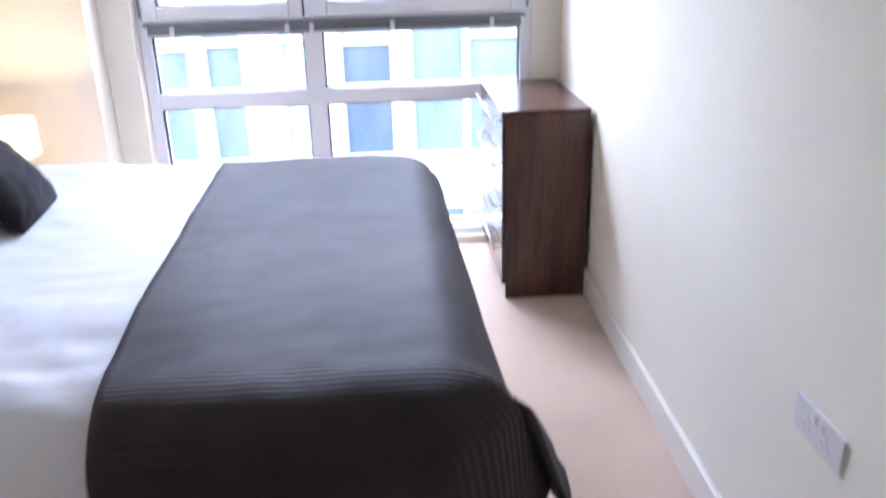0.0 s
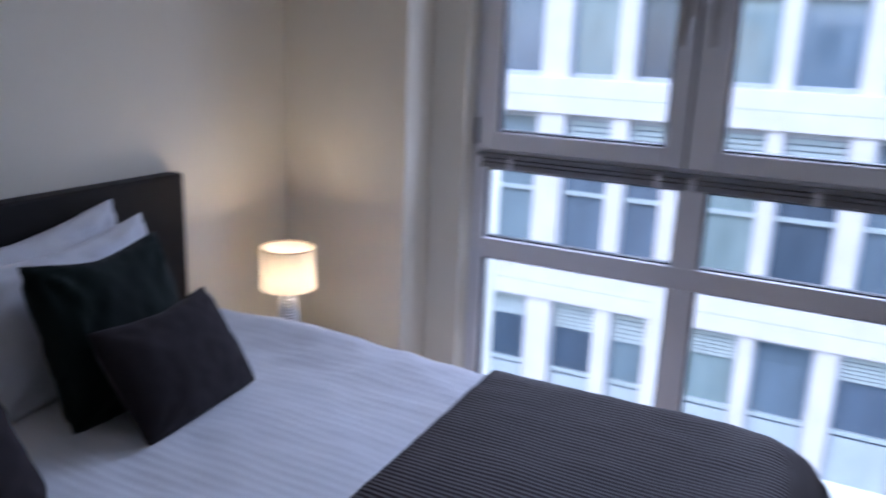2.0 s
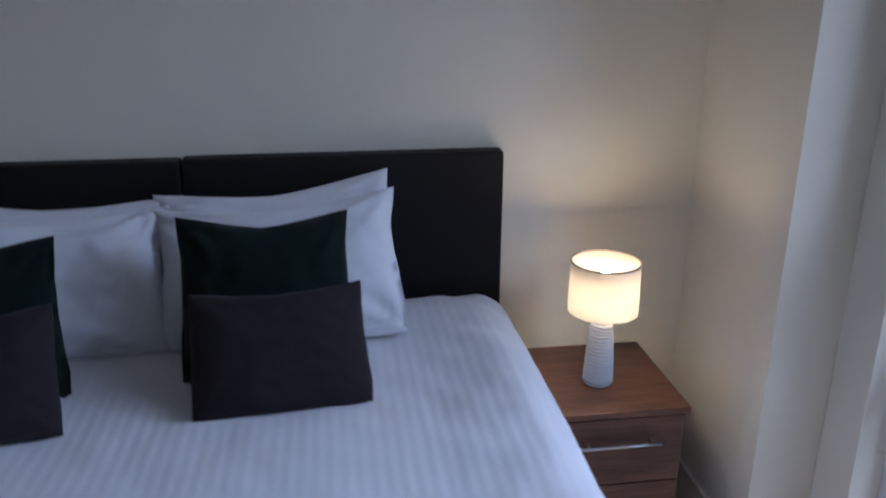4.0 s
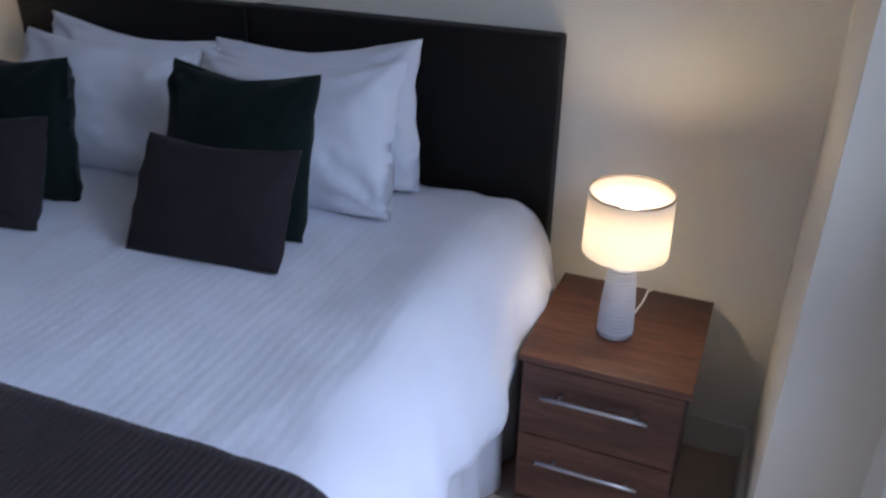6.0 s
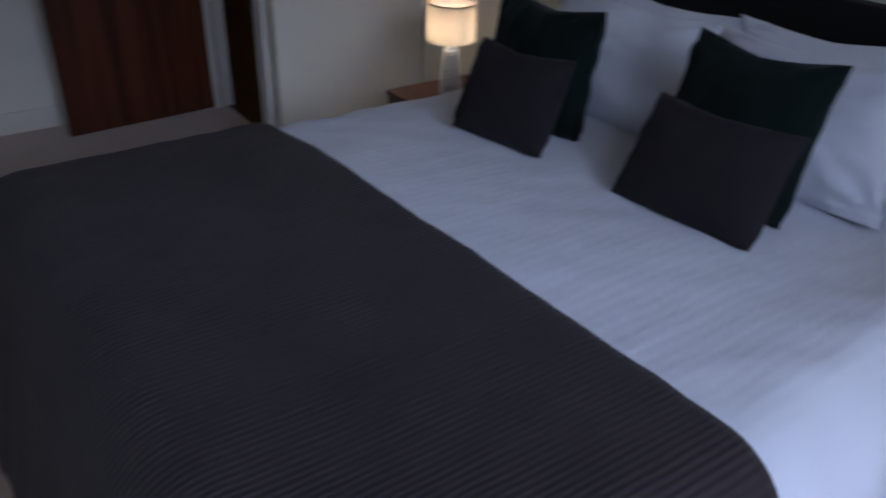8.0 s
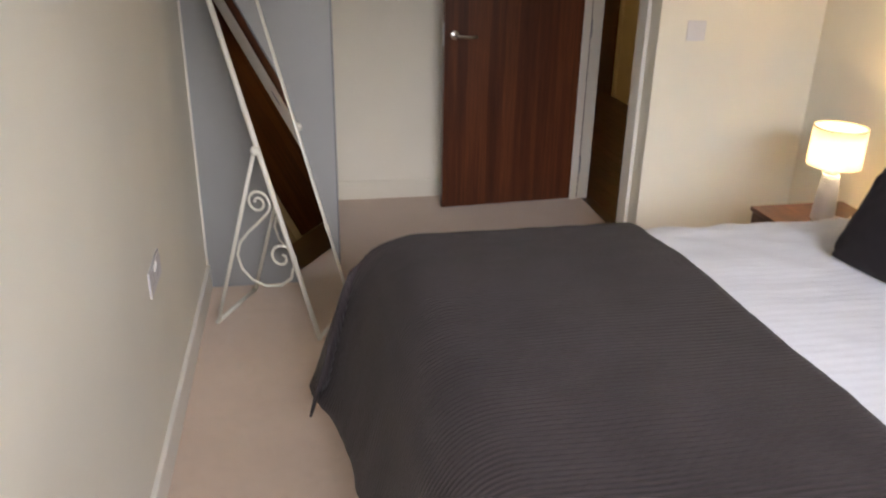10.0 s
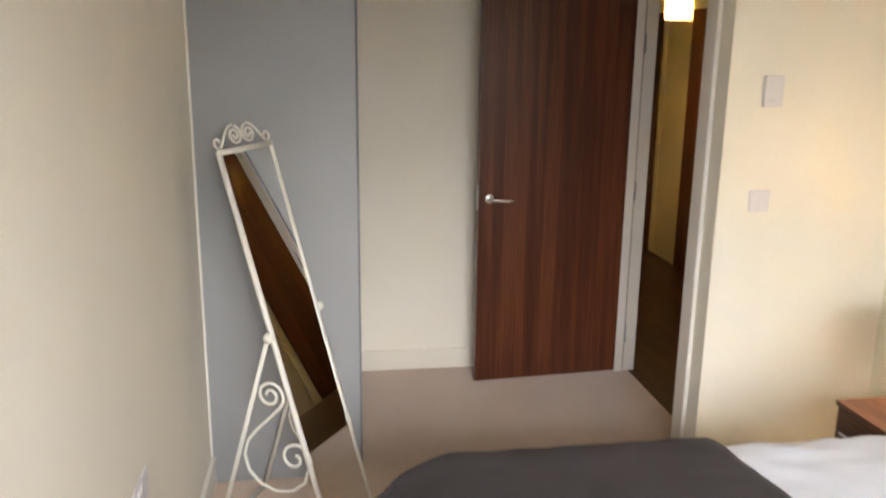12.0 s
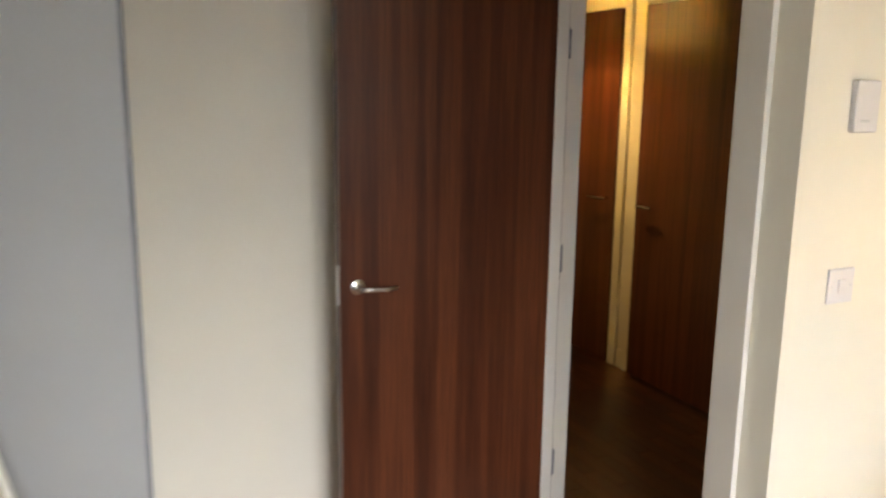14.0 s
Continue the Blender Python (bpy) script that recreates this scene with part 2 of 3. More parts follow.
def add_tube(bm, pts, r, seg=8, closed=False):
    pts = [Vector(p) for p in pts]
    rings, last = [], None
    for i, p in enumerate(pts):
        d = (pts[min(i + 1, len(pts) - 1)] - pts[max(i - 1, 0)]).normalized()
        up = last if last is not None else (Vector((0, 0, 1)) if abs(d.z) < 0.9 else Vector((1, 0, 0)))
        side = d.cross(up).normalized()
        up = side.cross(d).normalized()
        last = up
        rings.append([bm.verts.new(p + r * (math.cos(a) * side + math.sin(a) * up)) for a in [2 * math.pi * k / seg for k in range(seg)]])
    for a, b in zip(rings, rings[1:]):
        for k in range(seg):
            bm.faces.new((a[k], a[(k + 1) % seg], b[(k + 1) % seg], b[k]))
    bm.faces.new(rings[0][::-1])
    bm.faces.new(rings[-1])


def tube(name, pts, r, mat, parent=None, seg=8):
    bm = bmesh.new()
    add_tube(bm, pts, r, seg)
    ob = new(name, mesh_of(name, bm, mat, True))
    ob.parent = parent
    return ob


def thing(name, where, label, category, group=""):
    ob = new(name)
    ob.matrix_world = where
    return tagged(ob, label, category, group)


def structure(ob, label=""):
    return tagged(ob, label, kind="structure")


# ---------------------------------------------------------------- the room
W, H = 2.745, 2.42   # W at the grey corner; the long wall runs a little outwards from there
SLOPE = 0.012
YT = 0.343      # wall with the light switch
YF = -0.955      # end of the entrance lobby
XD = 0.75       # wall with the doorway
XG, YG = 2.136, 0.167   # grey boxed-in corner
D0, D1, DH = -0.815, 0.165, 2.12   # doorway
YW, YR, YI = 3.825, 4.015, 4.10   # window wall, recess, frame
XW0, XW1 = 0.680, 2.633
XH = -0.024      # wall behind the bed

structure(boxes("floor", [((XH, YT, -0.12), (W + 0.06, 4.12, 0.0)), ((0.600, YF, -0.12), (W, YT, 0.0))], M_CARPET), "pale beige fitted carpet with faint pile marks")
structure(box("ceiling", (-1.2, -4.6, H), (3.1, 4.4, H + 0.15), M_CEIL), "plain white ceiling")
structure(box("wall_head", (XH - 0.15, YT, 0), (XH, 4.4, H), M_WALL), "cream painted wall behind the bed")


def long_wall(y):
    return W + SLOPE * (y - YG)


def slanted(name, out0, out1, y0, y1, z0, z1, mat, bevel=0.0):
    """A piece of or on the long wall, from out0 to out1 metres beyond its face."""
    bm = bmesh.new()
    add_box(bm, (out0, y0, z0), (out1, y1, z1), bevel)
    for v in bm.verts:
        v.co.x += long_wall(v.co.y)
    return new(name, mesh_of(name, bm, mat))


structure(slanted("wall_foot", 0, 0.15, YG - 0.001, 4.4, 0, H, M_WALL), "cream painted long wall")
structure(box("wall_switch", (XH - 0.15, YT - 0.11, 0), (XD, YT, H), M_WALL), "cream painted wall with a light switch")
structure(boxes("wall_doorway", [((XD - 0.13, D1, 0), (XD, YT - 0.11, H)), ((XD - 0.13, YF, 0), (XD, D0, H)), ((XD - 0.13, D0, DH), (XD, D1, H))], M_WALL), "cream wall around the doorway")
structure(box("wall_lobby", (XD - 0.13, YF - 0.12, 0), (XG, YF, H), M_WALL), "cream wall behind the open door")
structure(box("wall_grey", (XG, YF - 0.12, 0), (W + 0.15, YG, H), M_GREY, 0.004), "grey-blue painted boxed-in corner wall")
# thin dark strip down the outer edge of the grey wall
structure(boxes("trim", [((XG - 0.003, YG - 0.012, 0), (XG + 0.005, YG + 0.003, H))], M_STRIPDARK), "thin dark strip along the corner edge")
structure(box("trim_bead", (W - 0.009, YG, 0.116), (W, YG + 0.009, H), M_WHITE, 0.003), "white painted bead in the corner")
structure(boxes("wall_window", [((XH, YW, 0), (0.530, 4.4, H)), ((0.532, YR, 0), (XW0, 4.4, H)), ((XW1, YI - 0.005, 0), (W + 0.15, 4.4, H)), ((XW0, YR, 2.32), (XW1, 4.4, H)), ((XW0, YI - 0.03, -0.1), (XW1, 4.4, 0.045))], M_WALL), "cream wall with a stepped window reveal")


def skirting(name, lo, hi, mat=M_WHITE, label="white painted skirting board"):
    bm = bmesh.new()
    add_box(bm, lo, hi, 0.005, 2)
    return structure(new(name, mesh_of(name, bm, mat)), label)


for lo, hi in [
    ((XH, YT, 0), (XH + 0.018, YW, 0.115)),
    ((XH + 0.018, YT, 0), (XD, YT + 0.018, 0.115)),
    ((XH + 0.018, YW - 0.018, 0), (0.532, YW, 0.115)),
    ((XD, D1 + 0.086, 0), (XD + 0.018, YT + 0.018, 0.115)),
]:
    skirting("baseboard", lo, hi)
skirting("baseboard", (XD, YF, 0), (XG, YF + 0.014, 0.115), M_WALL, "skirting board painted cream like its wall")
structure(slanted("baseboard", -0.018, 0, YG + 0.002, 4.09, 0, 0.115, M_WHITE, 0.005), "white painted skirting board")

# doorway lining, stops and architraves
structure(boxes("door_frame", [
    ((XD - 0.185, D1 - 0.03, 0), (XD + 0.004, D1 + 0.002, DH)), ((XD - 0.185, D0 - 0.002, 0), (XD + 0.004, D0 + 0.03, DH)), ((XD - 0.185, D0 + 0.03, DH - 0.03), (XD + 0.004, D1 - 0.03, DH + 0.002)),
    ((XD - 0.11, D1 - 0.045, 0), (XD - 0.065, D1 - 0.03, DH - 0.03)), ((XD - 0.11, D0 + 0.03, 0), (XD - 0.065, D0 + 0.045, DH - 0.03)),
    ((XD + 0.002, D1 - 0.01, 0), (XD + 0.02, D1 + 0.085, DH + 0.06)), ((XD + 0.002, D0 - 0.06, 0), (XD + 0.02, D0 + 0.01, DH + 0.06)), ((XD + 0.002, D0 + 0.01, DH - 0.01), (XD + 0.02, D1 - 0.01, DH + 0.06)),
    ((XD - 0.185, D1 - 0.01, 0), (XD - 0.167, D1 + 0.085, DH + 0.06)), ((XD - 0.185, D0 - 0.06, 0), (XD - 0.167, D0 + 0.01, DH + 0.06)),
], M_WHITE, 0.003), "white painted door lining and architrave")

# ---------------------------------------------------------------- hall
HX, HY = -0.66, -4.3
structure(box("wall_hall_side", (HX - 0.12, HY, -0.12), (HX, 0.4, H), M_HALLWALL), "warm lit cream hall wall")
structure(box("wall_hall_end", (HX - 0.12, HY - 0.12, -0.12), (0.9, HY, H), M_HALLWALL), "warm lit cream hall end wall")
structure(box("wall_hall_inner", (XD - 0.13, HY, -0.12), (XD, YF - 0.12, H), M_HALLWALL), "cream hall wall")
structure(box("wall_hall_back", (HX, YT - 0.2, -0.12), (XH - 0.15, YT - 0.1, H), M_HALLWALL), "cream hall wall")


def hall_door(y0, y1, handle_at):
    ob = thing("hall_door", pose(HX, (y0 + y1) / 2, 0), "closed dark wood veneer door in the hall", "door", "hall doors")
    w = y1 - y0
    box("leaf", (0.002, -w / 2, 0.008), (0.03, w / 2, 2.075), M_DOOR, 0.002, ob)
    boxes("frame", [((0.0, -w / 2 - 0.07, 0), (0.018, -w / 2 - 0.003, 2.145)), ((0.0, w / 2 + 0.003, 0), (0.018, w / 2 + 0.07, 2.145)), ((0.0, -w / 2 - 0.003, 2.08), (0.018, w / 2 + 0.003, 2.145))], M_HALLWALL, 0.003, ob)
    s = 1 if handle_at > 0 else -1
    hy = s * (w / 2 - 0.06)
    tube("handle", [(0.03, hy, 1.0), (0.075, hy, 1.0), (0.08, hy - s * 0.03, 1.0), (0.078, hy - s * 0.12, 1.0)], 0.009, M_CHROME, ob)
    return ob


hall_door(-1.96, -1.16, -1)
hall_door(-2.93, -2.17, 1)
hall_door(-4.22, -3.50, -1)
tagged(box("hall_skirting", (HX, -2.095, 0), (HX + 0.011, -2.035, 0.11), M_HALLWALL, 0.005), kind="structure")
pend = thing("pendant_lamp", pose(-0.200, -2.253, 2.42), "lit hall pendant lamp with a yellow drum shade", "lamp")
lathe("shade", [(0.095, -0.455), (0.095, -0.199), (0.0925, -0.199), (0.0925, -0.455)], M_HALLSHADE, parent=pend, cap=False)
tube("cord", [(0, 0, 0), (0, 0, -0.30)], 0.004, M_WHITE, pend)
lathe("bulb", [(0.01, -0.30), (0.03, -0.32), (0.032, -0.35), (0.02, -0.38), (0.004, -0.39)], M_BULB, parent=pend, seg=16)


# ---------------------------------------------------------------- window
win = structure(new("window_1"), "pale grey aluminium window with two casements over fixed panes")
XM0, XM1 = 1.485, 1.575
Z0, ZT0, ZT1, ZR0, ZR1, ZTOP = 0.045, 0.793, 0.873, 1.155, 1.220, 2.32
fy0, fy1 = YI, YI + 0.07
boxes("frame", [
    ((XW0, fy0, Z0), (XW0 + 0.055, fy1, ZTOP)), ((XW1 - 0.055, fy0, Z0), (XW1, fy1, ZTOP)),
    ((XW0 + 0.055, fy0, Z0), (XW1 - 0.055, fy1, Z0 + 0.045)), ((XW0 + 0.055, fy0, ZTOP - 0.05), (XW1 - 0.055, fy1, ZTOP)),
    ((XW0 + 0.055, fy0 + 0.002, ZT0), (XW1 - 0.055, fy1, ZT1)), ((XW0 + 0.055, fy0 + 0.002, ZR0), (XW1 - 0.055, fy1, ZR1 + 0.01)),
    ((XM0, fy0 + 0.001, Z0 + 0.045), (XM1, fy1, ZT0)), ((XM0, fy0 + 0.001, ZT1), (XM1, fy1, ZR0)), ((XM0 + 0.025, fy0 + 0.001, ZR1 + 0.01), (XM1 - 0.025, fy1, ZTOP - 0.05)),
], M_ALU, 0.004, win)


def casement(x0, x1, handle_x, bl, br):
    ob = new("casement")
    ob.parent = win
    y0, y1 = fy0 - 0.018, fy0 + 0.045
    z0, z1, b = ZR1 + 0.012, ZTOP - 0.03, 0.068
    boxes("sash", [((x0, y0, z0), (x0 + bl, y1, z1)), ((x1 - br, y0, z0), (x1, y1, z1)), ((x0 + bl, y0, z0), (x1 - br, y1, z0 + b)), ((x0 + bl, y0, z1 - b), (x1 - br, y1, z1))], M_ALU, 0.006, ob)
    boxes("gasket", [((x0 + bl, y0 + 0.012, z0 + b), (x0 + bl + 0.008, y1 - 0.01, z1 - b)), ((x1 - br - 0.008, y0 + 0.012, z0 + b), (x1 - br, y1 - 0.01, z1 - b)), ((x0 + bl + 0.008, y0 + 0.012, z0 + b), (x1 - br - 0.008, y1 - 0.01, z0 + b + 0.008))], M_GASKET, 0, ob)
    g = box("pane", (x0 + bl, y0 + 0.03, z0 + b), (x1 - br, y0 + 0.036, z1 - b), M_GLASS, 0, ob)
    g.visible_shadow = False
    boxes("handle", [((handle_x - 0.014, y0 - 0.012, 1.74), (handle_x + 0.014, y0 + 0.001, 1.83)), ((handle_x - 0.010, y0 - 0.045, 1.785), (handle_x + 0.010, y0 - 0.012, 1.81)), ((handle_x - 0.011, y0 - 0.05, 1.645), (handle_x + 0.011, y0 - 0.036, 1.81))], M_SATIN, 0.003, ob)
    boxes("hinge", [((x0 - 0.012 if handle_x > (x0 + x1) / 2 else x1, y0 - 0.004, 1.25), (x0 if handle_x > (x0 + x1) / 2 else x1 + 0.012, y0 + 0.02, 1.35))], M_ALUDARK, 0.002, ob)


casement(XW0 + 0.028, 1.490, 1.450, 0.076, 0.066)
casement(1.500, XW1 - 0.028, 1.553, 0.110, 0.074)
boxes("mullion_gap", [((1.4905, fy0 - 0.006, ZR1 + 0.012), (1.4995, fy0 + 0.0, ZTOP - 0.03))], M_GASKET, 0, win)
for x0, x1 in ((XW0 + 0.055, XM0), (XM1, XW1 - 0.055)):
    for z0, z1 in ((Z0 + 0.045, ZT0), (ZT1, ZR0)):
        boxes("gasket", [((x0, fy0 + 0.02, z1 - 0.008), (x1, fy0 + 0.05, z1)), ((x0, fy0 + 0.02, z0), (x1, fy0 + 0.05, z0 + 0.007)), ((x0, fy0 + 0.02, z0 + 0.007), (x0 + 0.008, fy0 + 0.05, z1 - 0.008)), ((x1 - 0.008, fy0 + 0.02, z0 + 0.007), (x1, fy0 + 0.05, z1 - 0.008))], M_GASKET, 0, win)
        g = box("pane", (x0 + 0.008, fy0 + 0.03, z0 + 0.007), (x1 - 0.008, fy0 + 0.037, z1 - 0.008), M_GLASS, 0, win)
        g.visible_shadow = False
# dark rail with clips below the casements
boxes("rail", [((XW0 + 0.03, fy0 - 0.032, 1.162), (XW1 - 0.03, fy0 + 0.001, 1.182)), ((XW0 + 0.03, fy0 - 0.026, 1.185), (XW1 - 0.03, fy0 + 0.001, 1.197)), ((XW0 + 0.03, fy0 - 0.018, 1.200), (XW1 - 0.03, fy0 + 0.001, 1.217))], M_ALUDARK, 0.002, win)
boxes("clip", [((x, fy0 - 0.036, 1.158), (x + 0.022, fy0 + 0.0, 1.206)) for x in (XW0 + 0.03, 0.84, 1.40, 1.52, 1.92, 2.42, XW1 - 0.055)], M_ALU, 0.002, win)

# ---------------------------------------------------------------- outside
def far_glass():
    m, n, l, b = nodes_of("far_window_glass")
    v = mapped(n, l, (1, 1, 1))
    info = n.new("ShaderNodeObjectInfo")
    tint = ramp_of(n, l, info.outputs["Random"], [(0.0, (0.09, 0.12, 0.16)), (0.35, (0.15, 0.19, 0.25)), (0.7, (0.22, 0.28, 0.32)), (1.0, (0.32, 0.39, 0.38))])
    c = ramp_of(n, l, noise_of(n, l, v, 1.3, 4), [(0.35, (0.6, 0.6, 0.6)), (0.65, (1.0, 1.0, 1.0))])
    l.new(mix_of(n, l, 0.8, tint, c, "MULTIPLY"), b.inputs["Base Color"])
    b.inputs["Roughness"].default_value = 0.08
    return m


M_FARGLASS = far_glass()
M_FARFRAME = plain("far_window_frame", (0.45, 0.46, 0.49), 0.5)
M_PANEL = plain("far_frosted_panel", (0.50, 0.53, 0.53), 0.4, vary=0.12, grain=3.0)
M_BLIND = plain("far_blind", (0.47, 0.51, 0.49), 0.8)
structure(box("ground", (-400, 4.6, -10.1), (400, 800, -10.0), M_STREET), "grey street far below")
FY = 13.86
COLS = [(-10.4, -9.6), (-9.3, -8.6), (-8.0, -6.9), (-6.6, -5.1), (-4.25, -2.66), (-2.21, -1.44), (-1.16, -0.56), (0.10, 0.89), (1.12, 2.00), (2.32, 3.25), (3.31, 4.24), (4.75, 5.6), (5.9, 6.7), (7.2, 8.0)]
STOREY, BAND = 3.18, 0.58
house = thing("apartment_building", pose(0, FY, 0), "pale stone clad apartment building across the street", "building")
bands = [0.515 + STOREY * k for k in range(-3, 2)]
zlo, zhi = -10.0, bands[-1] + BAND
edges = [-14.0] + [e for c in COLS for e in c] + [14.0]
boxes("wall", [((edges[i], 0.0, zlo), (edges[i + 1], 0.6, zhi)) for i in range(0, len(edges), 2)], M_STONE, 0, house)
boxes("spandrel", [((-14.02, -0.05, z), (14.02, 0.55, z + BAND)) for z in bands] + [((-14.02, -0.03, zhi), (14.02, 0.6, zhi + 0.5))], M_STONE, 0.02, house)
boxes("pier", [((x0, -0.10, zlo), (x1, 0.02, zhi)) for x0, x1 in ((-5.0, -4.35), (-0.48, 0.02), (4.34, 4.65))], M_STONE, 0.02, house)
boxes("joint", [((-14.0, -0.053, z + BAND / 2 - 0.006), (14.0, -0.049, z + BAND / 2 + 0.006)) for z in bands], M_FARFRAME, 0, house)
box("back", (-14, 0.62, zlo), (14, 9.0, zhi + 0.45), M_STONE, 0, house)
glass_me = mesh_of("pane", (lambda bm: (add_box(bm, (0, 0.22, 0), (1, 0.24, 1)), bm)[1])(bmesh.new()), M_FARGLASS)
bmf = bmesh.new()
for lo, hi in (((0, 0.16, 0), (0.05, 0.215, 1)), ((0.95, 0.16, 0), (1, 0.215, 1)), ((0.05, 0.16, 0.965), (0.95, 0.215, 1)), ((0.05, 0.16, 0), (0.95, 0.215, 0.03))):
    add_box(bmf, lo, hi)
frame_me = mesh_of("frame", bmf, M_FARFRAME)
bar_me = mesh_of("bar", (lambda bm: (add_box(bm, (0.05, 0.15, 0), (0.95, 0.212, 1)), bm)[1])(bmesh.new()), M_BLIND)
bmb = bmesh.new()
for i in range(6):
    add_box(bmb, (0.06, 0.13, i / 6), (0.94, 0.15, i / 6 + 0.13))
blind_me = mesh_of("blind", bmb, M_BLIND)
panel_me = mesh_of("panel", (lambda bm: (add_box(bm, (0.055, 0.13, 0), (0.945, 0.155, 1)), bm)[1])(bmesh.new()), M_PANEL)
rng = random.Random(7)


def facade_part(me, x0, x1, y, z, h):
    o = new(me.name, me)
    o.parent = house
    o.matrix_local = pose(x0, y, z) @ Matrix.Diagonal((x1 - x0, 1, h, 1))


for k, z in enumerate(bands[:-1]):
    for x0, x1 in COLS:
        for me in (glass_me, frame_me):
            facade_part(me, x0, x1, 0, z + BAND, STOREY - BAND)
        facade_part(bar_me, x0, x1, 0, z + BAND + 1.26, 0.07)
        if k == 1:
            facade_part(panel_me, x0, x1, 0, z + BAND + 0.08, 1.15)
        if rng.random() < 0.7:
            h = rng.uniform(0.3, 0.6)
            facade_part(blind_me, x0, x1, 0.03, z + STOREY - 0.08 - h, h)

# ---------------------------------------------------------------- bed
BY0, BY1, BX1, BZ = 1.385, 3.205, 2.01, 0.747
bed = thing("bed", pose(0, 0, 0), "wide bed with a black padded two-panel headboard", "bed")
box("base", (0.09, BY0 + 0.05, 0.06), (BX1 - 0.08, BY1 - 0.05, 0.36), M_LEATHER, 0.02, bed)
box("mattress", (0.10, BY0 + 0.04, 0.37), (BX1 - 0.08, BY1 - 0.04, 0.66), M_PILLOW, 0.05, bed, 4)
for y0, y1, z1 in ((1.375, 2.271, 1.170), (2.276, 3.196, 1.174)):
    p = box("headboard", (XH + 0.003, y0, 0.20), (0.044, y1, z1), M_LEATHER, 0.012, bed, 3)
for x in (0.15, 1.75):
    for y in (BY0 + 0.08, BY1 - 0.13):
        box("foot", (x, y, 0), (x + 0.05, y + 0.05, 0.06), M_GASKET, 0.004, bed)


# pleated valance hanging to the floor round the bed's base
bm = bmesh.new()
vx, va, vb = BX1 - 0.04, BY0 + 0.015, BY1 - 0.015
run = [(0.08 + (vx - 0.08) * i / 150, va, 0, -1) for i in range(150)] + [(vx, va + (vb - va) * i / 150, 1, 0) for i in range(150)] + [(vx - (vx - 0.08) * i / 150, vb, 0, 1) for i in range(151)]
last = None
for i, (x, y, ox, oy) in enumerate(run):
    w = 0.5 * math.sin(i * 0.55 + 1.5 * noise.noise(Vector((i * 0.04, 0, 0)))) + 0.7 * noise.noise(Vector((i * 0.09, 2.0, 0)))
    pts = [bm.verts.new((x + ox * k * w, y + oy * k * w, z)) for z, k in ((0.55, 0.003), (0.42, 0.008), (0.28, 0.016), (0.14, 0.023), (0.012, 0.030))]
    if last:
        for a, b in zip(range(4), range(1, 5)):
            bm.faces.new((last[a], pts[a], pts[b], last[b]))
    last = pts
val = new("valance", mesh_of("valance", bm, M_PILLOW, True))
val.parent = bed
tagged(val, "white gathered cotton valance")
sol = val.modifiers.new("thickness", "SOLIDIFY")
sol.thickness, sol.offset = 0.003, 0


def bend(b, flat, r):
    """Cloth b metres from the middle of a top that is flat for that far: its place outwards, its drop and its length beyond the flat."""
    a, s = abs(b), 1 if b >= 0 else -1
    if a <= flat:
        return b, 0.0, 0.0
    over = a - flat
    if over <= r * math.pi / 2:
        return s * (flat + r * math.sin(over / r)), r * (1 - math.cos(over / r)), over
    return s * (flat + r), r + over - r * math.pi / 2, over


